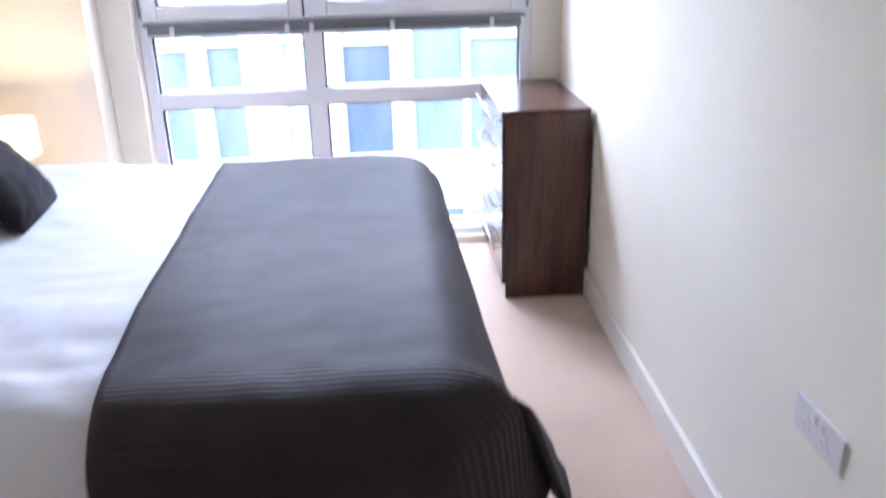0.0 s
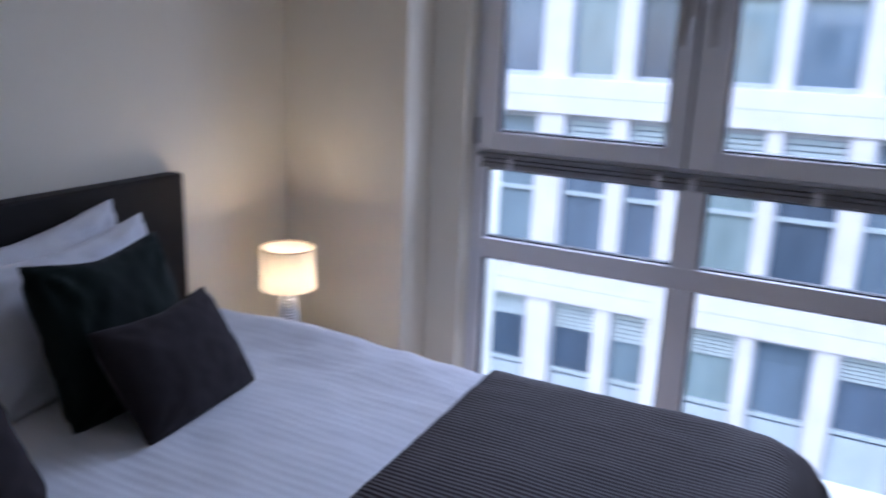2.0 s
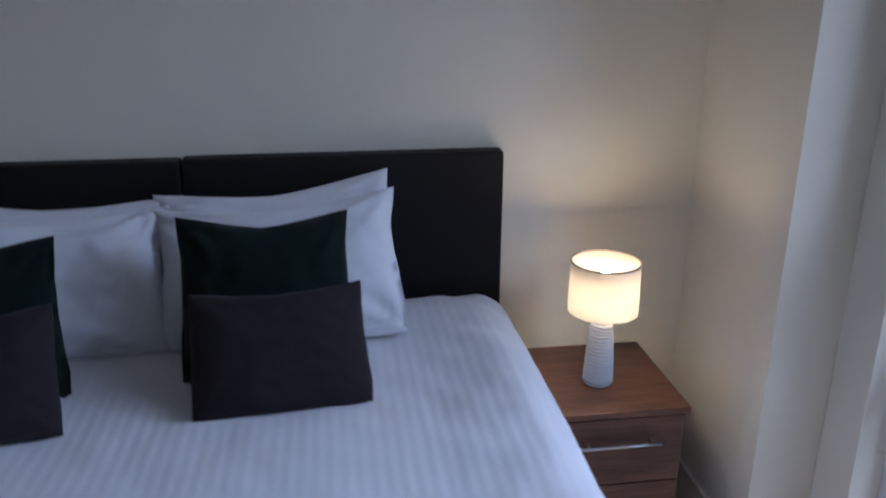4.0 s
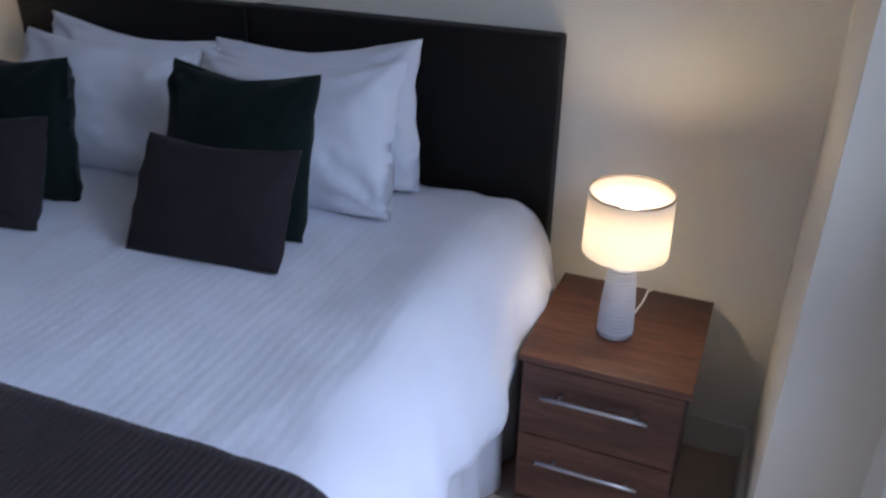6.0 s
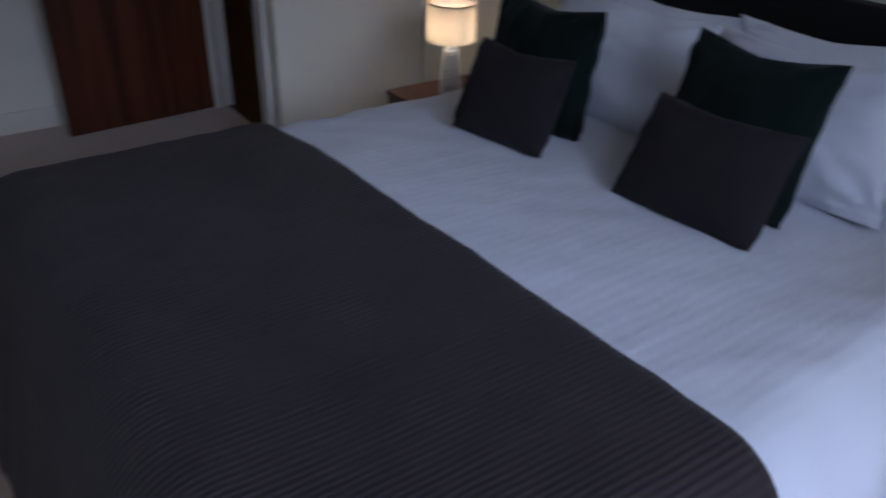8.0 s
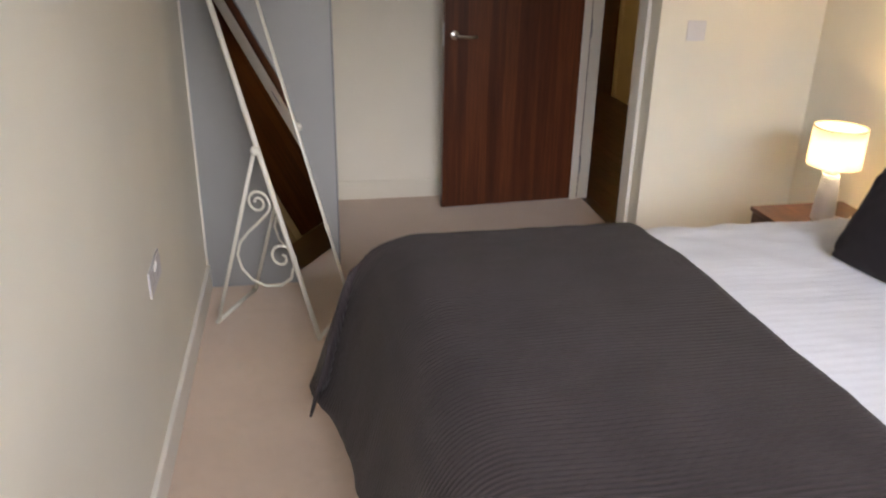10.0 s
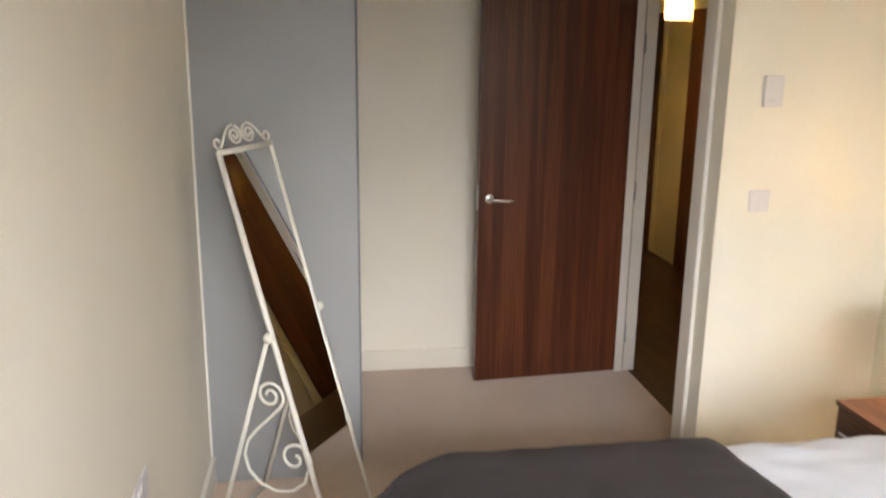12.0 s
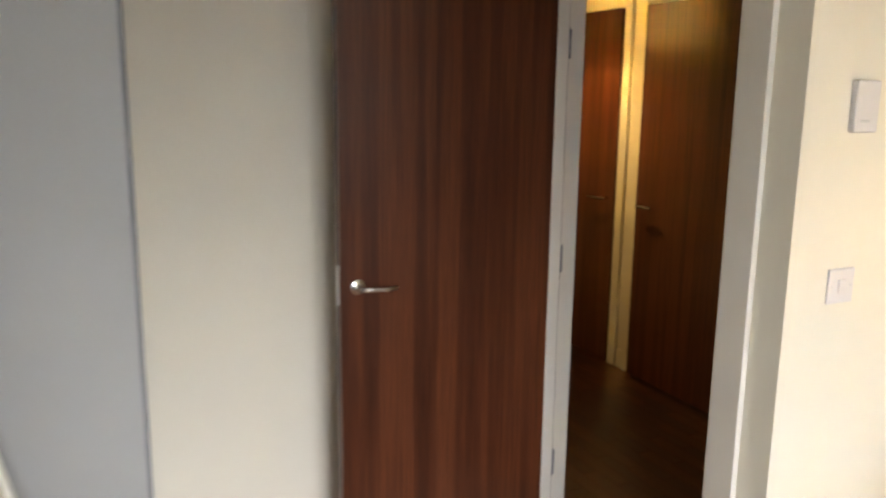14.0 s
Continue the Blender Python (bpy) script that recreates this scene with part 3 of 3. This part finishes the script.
def sheet(name, mat, xa, xfoot, y0, y1, top, r, hang_a, hang_b, hang_foot, thick, puff, fold, nx=70, ny=110, seed=0.0, flare=0.12, skew=0.0, edge=0.0, splay=0.0):
    bm = bmesh.new()
    mid, flat = (y0 + y1) / 2, (y1 - y0) / 2 - r
    xflat = xfoot - r
    la, lb = flat + r * math.pi / 2 - r + hang_a, flat + r * math.pi / 2 - r + hang_b
    lx = (xflat - xa) + (r * math.pi / 2 - r + hang_foot if hang_foot else r * 0.6)
    grid = []
    for i in range(nx + 1):
        row = []
        for j in range(ny + 1):
            a, b = lx * i / nx, -la + (la + lb) * j / ny
            yo, dy, py = bend(b, flat, r)
            xo, dx, px = bend(xa + a - xflat + 10, 10, r) if xa + a > xflat else (xa + a - xflat + 10, 0, 0)
            if b < -flat:
                yo = -(flat + (-yo - flat) * 1.45)
            a_skew = skew * (yo / flat) * (1 - i / nx) ** 2
            x, y, z = xflat - 10 + xo + a_skew, mid + yo, top - max(dy, dx)
            z -= 0.026 * min(1.0, max(0.0, (-b - 0.40) / (flat - 0.40))) ** 2
            x += splay * (0.5 - 0.5 * yo / flat) * min(1.0, max(0.0, (xa + a - xflat + 0.4) / 0.4))
            s = 1 if b >= 0 else -1
            k = min(px, py)
            if k > 0:
                x, y = x + (0.20 * k if s < 0 else 0.0), y - s * 0.75 * k
            q = Vector((a * 3.1 + seed, b * 3.1, seed))
            z += 0.35 * puff * noise.noise(Vector((a * 9.0 + seed, b * 22.0, 2.0))) * (1 if max(dy, dx) < 0.1 else 0.4)
            z += puff * (noise.noise(q) + 0.5 * noise.noise(q * 2.7)) * (1 if max(dy, dx) < 0.03 else 0.3)
            z += edge * math.exp(-((b - flat - 0.02) / 0.13) ** 2) * max(0.0, 1 - ((x - 0.65) / 0.6) ** 2)
            z += 0.9 * puff * noise.noise(Vector((x * 9 + y * 3, y * 12 - x * 5, seed))) * min(1.0, abs(b) / flat) ** 3
            drop = max(0.0, dy - r * 0.6)
            y += s * (flare * drop + fold * min(1, drop * 4) * (noise.noise(Vector((x * 6.5, seed, 0.3))) + 0.5 * noise.noise(Vector((x * 15, seed, 1.3)))))
            dropx = max(0.0, dx - r * 0.6)
            x += 0.22 * dropx * math.exp(-((b + flat) / 0.22) ** 2)
            x += flare * 2.0 * dropx + fold * min(1, dropx * 4) * (noise.noise(Vector((y * 6.5, seed, 4.3))) + 0.5 * noise.noise(Vector((y * 15, seed, 5.3))))
            row.append(bm.verts.new((x, y, z)))
        grid.append(row)
    for i in range(nx):
        for j in range(ny):
            bm.faces.new((grid[i][j], grid[i + 1][j], grid[i + 1][j + 1], grid[i][j + 1]))
    ob = new(name, mesh_of(name, bm, mat, True))
    sol = ob.modifiers.new("thickness", "SOLIDIFY")
    sol.thickness, sol.offset = thick, -1
    return ob


tagged(sheet("duvet", M_DUVET, 0.10, BX1, BY0 - 0.02, BY1 + 0.012, BZ, 0.13, 0.30, 0.292, 0.0, 0.03, 0.012, 0.040, seed=2.0, edge=0.030, flare=0.22), "white striped cotton duvet spread over the bed", "duvet")
tagged(sheet("bed_throw", M_THROW, 1.240, BX1 + 0.066, BY0 - 0.045, BY1 + 0.04, BZ + 0.020, 0.145, 0.42, 0.50, 0.50, 0.008, 0.006, 0.014, nx=64, ny=120, seed=2.0, skew=-0.022, splay=0.03), "charcoal ribbed bed throw over the foot of the bed", "throw")


def pillow(name, w, h, t, m, mat, label, category, group, seed=0.0, pinch=0.10, n=32, crease=0.006, wrinkle=1.0):
    bm = bmesh.new()
    sides = []
    for s in (1, -1):
        grid = []
        for i in range(n + 1):
            row = []
            for j in range(n + 1):
                u, v = -1 + 2 * i / n, -1 + 2 * j / n
                body = max(0.0, (1 - abs(u) ** 2.6)) ** 0.5 * max(0.0, (1 - abs(v) ** 2.6)) ** 0.5
                side = 0.3 + 0.7 * min(1.0, max(0.0, (v + 0.6) / 1.2))
                x = u * w / 2 * (1 - pinch * side * (1 - v * v) * abs(u) ** 2 + 0.012 * noise.noise(Vector((v * 2.3 + seed, u, 3.0))))
                z = v * h / 2 * (1 - pinch * (1.0 if v > 0 else 0.1) * (1 - u * u) * abs(v) ** 2)
                blunt = 0.018 * max(0.0, abs(u) - 0.72) * max(0.0, abs(v) - 0.72) / 0.0784
                x, z = x * (1 - blunt), z * (1 - blunt)
                q = Vector((u * 1.7 + seed, v * 1.7, s * 2.0 + seed))
                y = s * (t / 2 * body + 0.003) + wrinkle * 0.012 * noise.noise(q) * (0.3 + body) + wrinkle * 0.007 * noise.noise(q * 3.1) + wrinkle * 0.006 * noise.noise(Vector((u * 9 + v * 4 + seed, v * 3 - u * 2, s)))
                for cu, cv in ((-1, -1), (-1, 1), (1, -1), (1, 1)):
                    far, turn = math.hypot(u - cu, v - cv), math.atan2(v - cv, u - cu)
                    y += s * crease * math.exp(-((far - 0.32) / 0.26) ** 2) * math.sin(turn * 11 + seed * 2 + cu + 2 * cv)
                z -= 0.02 * t / 0.12 * (1 - body) * (1 if v > 0 else 0) * (1 - abs(u))
                row.append(bm.verts.new((x, y, z + h / 2)))
            grid.append(row)
        for i in range(n):
            for j in range(n):
                bm.faces.new((grid[i][j], grid[i + 1][j], grid[i + 1][j + 1], grid[i][j + 1]))
        sides.append(grid)
    a, b = sides
    rim = [(i, 0) for i in range(n)] + [(n, j) for j in range(n)] + [(i, n) for i in range(n, 0, -1)] + [(0, j) for j in range(n, 0, -1)]
    for k, (i, j) in enumerate(rim):
        i2, j2 = rim[(k + 1) % len(rim)]
        bm.faces.new((a[i][j], a[i2][j2], b[i2][j2], b[i][j]))
    ob = new(name, mesh_of(name, bm, mat, True))
    ob.matrix_world = m
    return tagged(ob, label, category, group)


WP = ("plump white cotton pillow leaning on the headboard", "pillow", "pillows on the bed")
pillow("pillow", 0.66, 0.40, 0.16, pose(0.20, 2.560, 0.738, -15, -5, 90), M_PILLOW, *WP, seed=1.0, pinch=0.10, crease=0.010, wrinkle=1.2)
pillow("pillow", 0.66, 0.40, 0.17, pose(0.36, 2.555, 0.738, -25, -4, 88), M_PILLOW, *WP, seed=4.0, pinch=0.11, crease=0.012, wrinkle=1.3)
pillow("pillow", 0.72, 0.38, 0.16, pose(0.20, 1.915, 0.738, -18, 2, 90), M_PILLOW, *WP, seed=7.0, pinch=0.11, crease=0.010, wrinkle=1.2)
pillow("pillow", 0.72, 0.40, 0.17, pose(0.37, 1.905, 0.738, -32, 0, 91), M_PILLOW, *WP, seed=9.0, pinch=0.11, crease=0.012, wrinkle=1.3)
GP = ("dark green velvet square cushion", "cushion", "green cushions")
pillow("cushion", 0.415, 0.405, 0.14, pose(0.545, 2.526, 0.742, -20, 0, 92), M_GREEN, *GP, seed=11.0, pinch=0.08, crease=0.008, wrinkle=0.9)
pillow("cushion", 0.43, 0.385, 0.14, pose(0.590, 1.868, 0.742, -10, 0, 92), M_GREEN, *GP, seed=13.0, pinch=0.08, crease=0.008, wrinkle=0.9)
CP = ("charcoal grey rectangular cushion", "cushion", "charcoal cushions")
pillow("cushion", 0.40, 0.287, 0.12, pose(0.715, 2.567, 0.748, -34, 0, 95.5), M_CHAR, *CP, seed=15.0, pinch=0.045, crease=0.004, wrinkle=0.45)
pillow("cushion", 0.345, 0.285, 0.12, pose(0.780, 1.942, 0.748, -27, 0, 100), M_CHAR, *CP, seed=17.0, pinch=0.045, crease=0.004, wrinkle=0.45)


# ---------------------------------------------------------------- bedside cabinets and lamps
def bedside(m):
    ob = thing("bedside_cabinet", m, "walnut two-drawer bedside cabinet with steel bar handles", "cabinet", "bedside cabinets")
    d, w, h = 0.418, 0.405, 0.521
    box("top", (0, 0, h - 0.02), (d + 0.006, w, h), M_WALNUT_Y, 0.002, ob)
    boxes("body", [((0, 0.010, 0), (d - 0.018, 0.026, h - 0.02)), ((0, w - 0.030, 0), (d - 0.018, w - 0.014, h - 0.02)), ((0, 0.022, 0.05), (0.01, w - 0.022, h - 0.02)), ((0.01, 0.022, 0.05), (d - 0.02, w - 0.022, 0.066)), ((d - 0.016, 0.010, 0), (d - 0.001, w - 0.014, 0.064))], M_WALNUT, 0.001, ob)
    for z0, z1, hz in ((0.285, 0.496, 0.421), (0.070, 0.280, 0.216)):
        dr = new("drawer")
        dr.parent = ob
        box("front", (d - 0.017, 0.011, z0), (d + 0.001, w - 0.015, z1), M_WALNUT_Y, 0.0015, dr)
        bm = bmesh.new()
        add_tube(bm, [(d + 0.024, 0.066, hz), (d + 0.024, 0.321, hz)], 0.0055, 10)
        for y in (0.11, 0.29):
            add_tube(bm, [(d, y, hz), (d + 0.024, y, hz)], 0.0045, 8)
        hd = new("handle", mesh_of("handle", bm, M_SATIN, True))
        hd.parent = dr
        tagged(hd, "brushed steel bar handle")
    return ob


night = bedside(pose(0.030, 3.256, 0))
copy_thing(night, pose(0.030, 0.787, 0))


M_RIM = plain("tan_shade_binding", (0.34, 0.26, 0.18), 0.8)


def table_lamp(m):
    ob = thing("table_lamp", m, "lit table lamp, ribbed grey ceramic base, white drum shade", "lamp", "bedside lamps")
    rows = [(0.041, 0.0), (0.045, 0.006)]
    for i in range(17):
        z = 0.012 + i * 0.0108
        r = 0.045 - 0.013 * (z / 0.19) ** 1.6
        rows += [(r - 0.002, z), (r, z + 0.002), (r, z + 0.0048), (r - 0.003, z + 0.0060), (r - 0.009, z + 0.0066), (r - 0.009, z + 0.0104)]
    rows += [(0.027, 0.195), (0.016, 0.203), (0.014, 0.225), (0.014, 0.245)]
    lathe("base", rows, M_CERAMIC, parent=ob, seg=40)
    lathe("shade", [(0.100, 0.230), (0.098, 0.380), (0.0955, 0.380), (0.0975, 0.230)], M_SHADE, parent=ob, seg=48, cap=False)
    lathe("rim", [(0.0992, 0.3775), (0.0992, 0.3815), (0.0952, 0.3815), (0.0952, 0.3775)], M_RIM, parent=ob, seg=48, cap=False)
    boxes("holder", [((-0.098, -0.002, 0.300), (0.098, 0.002, 0.303)), ((-0.002, -0.098, 0.300), (0.002, 0.098, 0.303))], M_SATIN, 0, ob)
    lathe("bulb", [(0.012, 0.245), (0.014, 0.268), (0.028, 0.29), (0.031, 0.315), (0.022, 0.34), (0.004, 0.348)], M_BULB, parent=ob, seg=20)
    tube("cable", [(-0.05, 0.0, 0.012), (-0.09, 0.03, 0.008), (-0.12, 0.045, 0.03), (-0.16, 0.05, 0.045), (-0.20, 0.05, 0.02), (-0.235, 0.05, 0.004)], 0.003, M_PLASTIC, ob)
    return ob


tl = table_lamp(pose(LAMPS[0][0], LAMPS[0][1], 0.521))
copy_thing(tl, pose(LAMPS[1][0], LAMPS[1][1], 0.521))


# ---------------------------------------------------------------- chest of drawers
def chest():
    ob = thing("chest_of_drawers", pose(2.376, 3.318, 0), "dark walnut four-drawer chest with metal handles", "chest of drawers")
    d, w, h = 0.387, 0.775, 0.883
    box("top", (-0.004, -0.004, h - 0.022), (d, w, h), M_CHEST, 0.002, ob)
    boxes("body", [((0.018, 0.0, 0), (d - 0.002, 0.018, h - 0.022)), ((0.018, w - 0.02, 0), (d - 0.002, w - 0.002, h - 0.022)), ((d - 0.012, 0.018, 0.06), (d - 0.002, w - 0.02, h - 0.022)), ((0.04, 0.018, 0), (0.055, w - 0.02, 0.06)), ((0.02, 0.018, 0.06), (d - 0.012, w - 0.02, 0.075))], M_WALNUT, 0.001, ob)
    for k in range(4):
        z1 = h - 0.026 - k * 0.197
        dr = new("drawer")
        dr.parent = ob
        box("front", (0.0, 0.004, z1 - 0.192), (0.017, w - 0.006, z1), M_CHEST, 0.0015, dr)
        bm, zc = bmesh.new(), z1 - 0.030
        add_tube(bm, [(-0.030, 0.035, zc), (-0.030, w - 0.045, zc)], 0.0055, 10)
        for y in (0.075, w - 0.085):
            add_tube(bm, [(0.0, y, zc), (-0.030, y, zc)], 0.0045, 8)
        hd = new("handle", mesh_of("handle", bm, M_SATIN, True))
        hd.parent = dr
    return ob


chest()


# ---------------------------------------------------------------- cheval mirror
def spiral(cx, cz, r0, r1, a0, a1, n=26):
    return [(cx + (r0 + (r1 - r0) * i / n) * math.cos(a0 + (a1 - a0) * i / n), cz + (r0 + (r1 - r0) * i / n) * math.sin(a0 + (a1 - a0) * i / n)) for i in range(n + 1)]


def cheval_mirror(m):
    ob = thing("standing_mirror", m, "cream metal standing mirror with scrolled top and stand", "mirror")
    hw, top, lean = 0.164, 1.395, 0.386
    at = lambda x, z, off=0.0: (x, -lean * z / top + off, z)
    bm = bmesh.new()
    for s in (-1, 1):
        add_tube(bm, [at(s * hw, 0.0), at(s * hw, top + 0.005)], 0.0105, 10)
    add_tube(bm, [at(-hw, 0.010), at(hw, 0.010)], 0.0105, 10)
    add_tube(bm, [at(-hw, top), at(hw, top)], 0.0105, 10)
    fr = new("frame", mesh_of("frame", bm, M_CREAM, True))
    fr.parent = ob
    bm = bmesh.new()
    vs = [bm.verts.new(at(x, z, o)) for o in (0.0045, -0.003) for x, z in ((-hw + 0.006, 0.014), (hw - 0.006, 0.014), (hw - 0.006, top - 0.006), (-hw + 0.006, top - 0.006))]
    for f in ((0, 1, 2, 3), (7, 6, 5, 4), (0, 4, 5, 1), (1, 5, 6, 2), (2, 6, 7, 3), (3, 7, 4, 0)):
        bm.faces.new([vs[k] for k in f])
    gl = new("glass", mesh_of("glass", bm, M_MIRROR))
    gl.parent = ob
    bm = bmesh.new()
    vs = [bm.verts.new(at(x, z, o)) for o in (-0.004, -0.008) for x, z in ((-hw + 0.006, 0.014), (hw - 0.006, 0.014), (hw - 0.006, top - 0.006), (-hw + 0.006, top - 0.006))]
    for f in ((0, 1, 2, 3), (7, 6, 5, 4), (0, 4, 5, 1), (1, 5, 6, 2), (2, 6, 7, 3), (3, 7, 4, 0)):
        bm.faces.new([vs[k] for k in f])
    bk = new("backing", mesh_of("backing", bm, M_CREAM))
    bk.parent = ob
    # scrolled crest
    bm = bmesh.new()
    for s in (-1, 1):
        lines = [
            spiral(s * 0.044, 0.056, 0.008, 0.042, (0.2 + 6.283 if s > 0 else math.pi - 0.2 - 6.283), (0.2 - 4.6) if s > 0 else (math.pi - 0.2 + 4.6), 44),
            spiral(s * 0.152, 0.036, 0.008, 0.026, (math.pi if s > 0 else 0), (math.pi - 4.4) if s > 0 else 4.4),
        ]
        arch = []
        for i in range(21):
            q = i / 20
            arch.append((s * (0.045 + 0.100 * q), 0.100 * math.cos(q * math.pi / 2) ** 1.2 + 0.012 * q))
        lines.append(arch)
        for line in lines:
            add_tube(bm, [at(x, top + 0.76 * z + 0.006) for x, z in line], 0.0048, 6)
    cr = new("crest", mesh_of("crest", bm, M_CREAM, True))
    cr.parent = ob
    # knobs and rear stand
    kz, ky = 0.79, -lean * 0.79 / top
    for s in (-1, 1):
        lathe_rows = [(0.006, -0.004), (0.016, 0.0), (0.019, 0.010), (0.016, 0.020), (0.005, 0.025)]
        bm = bmesh.new()
        add_lathe(bm, lathe_rows, 16)
        bmesh.ops.transform(bm, matrix=pose(s * (hw + 0.012), ky, kz, 0, s * 90, 0), verts=bm.verts)
        k = new("knob", mesh_of("knob", bm, M_CREAM, True))
        k.parent = ob
    bm = bmesh.new()
    fy = -0.467
    for s in (-1, 1):
        add_tube(bm, [(s * (hw + 0.004), ky - 0.012, kz), (s * hw, fy, 0.008)], 0.0085, 8)
    add_tube(bm, [(-hw - 0.01, fy, 0.009), (hw + 0.01, fy, 0.009)], 0.009, 8)
    st = new("stand", mesh_of("stand", bm, M_CREAM, True))
    st.parent = ob
    # scrolls between rear legs and posts
    line = spiral(-0.236, 0.573, 0.012, 0.055, radians(540), radians(-50), 40)
    line += [(-0.24, 0.488), (-0.29, 0.440), (-0.331, 0.390), (-0.346, 0.335), (-0.330, 0.275), (-0.285, 0.230), (-0.225, 0.212), (-0.160, 0.224), (-0.112, 0.262)]
    line += spiral(-0.149, 0.350, 0.066, 0.012, radians(-45), radians(430), 36)
    for s in (-1, 1):
        bm = bmesh.new()
        add_tube(bm, [(s * hw, y, z) for y, z in line], 0.0058, 6)
        sc = new("scroll", mesh_of("scroll", bm, M_CREAM, True))
        sc.parent = ob
    return ob


cheval_mirror(pose(2.184, 0.579, 0, 0, 0, 63.9))


# ---------------------------------------------------------------- open door
def room_door():
    ang = 4.1
    ob = thing("bedroom_door", pose(0.632, -0.781, 0, 0, 0, ang), "open dark reddish-brown wood veneer door", "door")
    box("leaf", (0.0, -0.044, 0.008), (0.858, 0.0, 2.085), M_DOOR, 0.002, ob)
    bm = bmesh.new()
    add_lathe(bm, [(0.026, 0.0), (0.026, 0.007), (0.023, 0.010)], 24)
    bmesh.ops.transform(bm, matrix=pose(0.802, 0.0, 1.0, -90, 0, 0), verts=bm.verts)
    add_tube(bm, [(0.802, 0.008, 1.0), (0.802, 0.046, 1.0), (0.794, 0.055, 1.0), (0.767, 0.057, 0.999), (0.722, 0.054, 0.994), (0.687, 0.052, 0.996)], 0.0095, 10)
    h = new("handle", mesh_of("handle", bm, M_CHROME, True))
    h.parent = ob
    tagged(h, "polished chrome lever handle")
    box("latch", (0.856, -0.034, 0.94), (0.860, -0.010, 1.07), M_SATIN, 0, ob)
    bm = bmesh.new()
    for z in (0.22, 1.02, 1.78):
        add_tube(bm, [(0.004, 0.004, z - 0.05), (0.004, 0.004, z + 0.05)], 0.008, 8)
    hg = new("hinge", mesh_of("hinge", bm, M_ALUDARK, True))
    hg.parent = ob
    return ob


room_door()


# ---------------------------------------------------------------- switches and sockets
M_PLATE = plain("pale_lilac_grey_plastic", (0.70, 0.68, 0.68), 0.4, vary=0.02, bump=0.0)


def plate(name, m, w, h, parts, label, category, depth=0.007):
    """A wall plate lying in its own xz plane, facing +y."""
    ob = thing(name, m, label, category)
    box("plate", (-w / 2, 0, -h / 2), (w / 2, depth, h / 2), M_PLATE, 0.004, ob)
    for part, lo, hi, mat in parts:
        box(part, lo, hi, mat, 0.0015, ob)
    return ob


M_PALEGREY = plain("pale_grey_plastic", (0.60, 0.60, 0.60), 0.4, bump=0.0)
plate("light_switch", pose(0.579, YT, 1.171), 0.086, 0.086, [("rocker", (-0.012, 0.005, -0.016), (0.012, 0.0115, 0.016), M_PLATE), ("screw", (-0.034, 0.005, -0.003), (-0.028, 0.0080, 0.003), M_SATIN), ("screw", (0.028, 0.005, -0.003), (0.034, 0.0080, 0.003), M_SATIN)], "pale grey single light switch on the cream wall", "switch")
plate("thermostat", pose(0.570, YT, 1.593), 0.076, 0.118, [("slot", (-0.010, 0.016, -0.036), (0.022, 0.0195, -0.030), M_PALEGREY)], "pale grey wall thermostat on the cream wall", "thermostat", 0.018)
plate("double_socket", pose(long_wall(1.30), 1.30, 0.603, 0, 0, 90), 0.196, 0.086, [("rocker", (-0.020, 0.005, 0.012), (-0.008, 0.0105, 0.034), M_PLASTIC), ("rocker", (0.008, 0.005, 0.012), (0.020, 0.0105, 0.034), M_PLASTIC)] + [("pin_hole", (x - s, 0.0055, z - q), (x + s, 0.0075, z + q), M_GASKET) for c in (-0.036, 0.036) for x, z, s, q in ((c, 0.006, 0.002, 0.004), (c - 0.011, -0.016, 0.004, 0.002), (c + 0.011, -0.016, 0.004, 0.002))], "pale grey double wall socket", "socket")


# ---------------------------------------------------------------- hall floor boards
hall_floor = structure(box("floor_hall", (HX, HY, -0.12), (0.599, 0.225, -0.014), M_HALLWOOD), "dark wood boarded hall floor")
plank_mes = []
for tone in (0.7, 1.0, 1.7):
    bmp = bmesh.new()
    add_box(bmp, (0, 0, -0.013), (0.0690, 0.3985, 0.0), 0.0012, 1)
    dark, mid, light = [tuple(tone * c for c in col) for col in ((0.018, 0.006, 0.003), (0.042, 0.014, 0.007), (0.080, 0.028, 0.013))]
    plank_mes.append(mesh_of("plank", bmp, wood("dark_floor_strip", dark, mid, light, (12, 1.0, 12), 0.3)))
toss = random.Random(11)
for i in range(18):
    for j in range(13):
        ya = HY + 0.4 * j - (0.147 * i) % 0.4
        yb = min(ya + 0.3985, 0.224)
        ya = max(ya, HY + 0.001)
        if yb - ya < 0.01:
            continue
        o = new("plank", toss.choice(plank_mes))
        o.parent = hall_floor
        o.matrix_local = pose(HX + 0.0700 * i, ya, -0.002) @ Matrix.Diagonal((1, (yb - ya) / 0.3985, 1, 1))
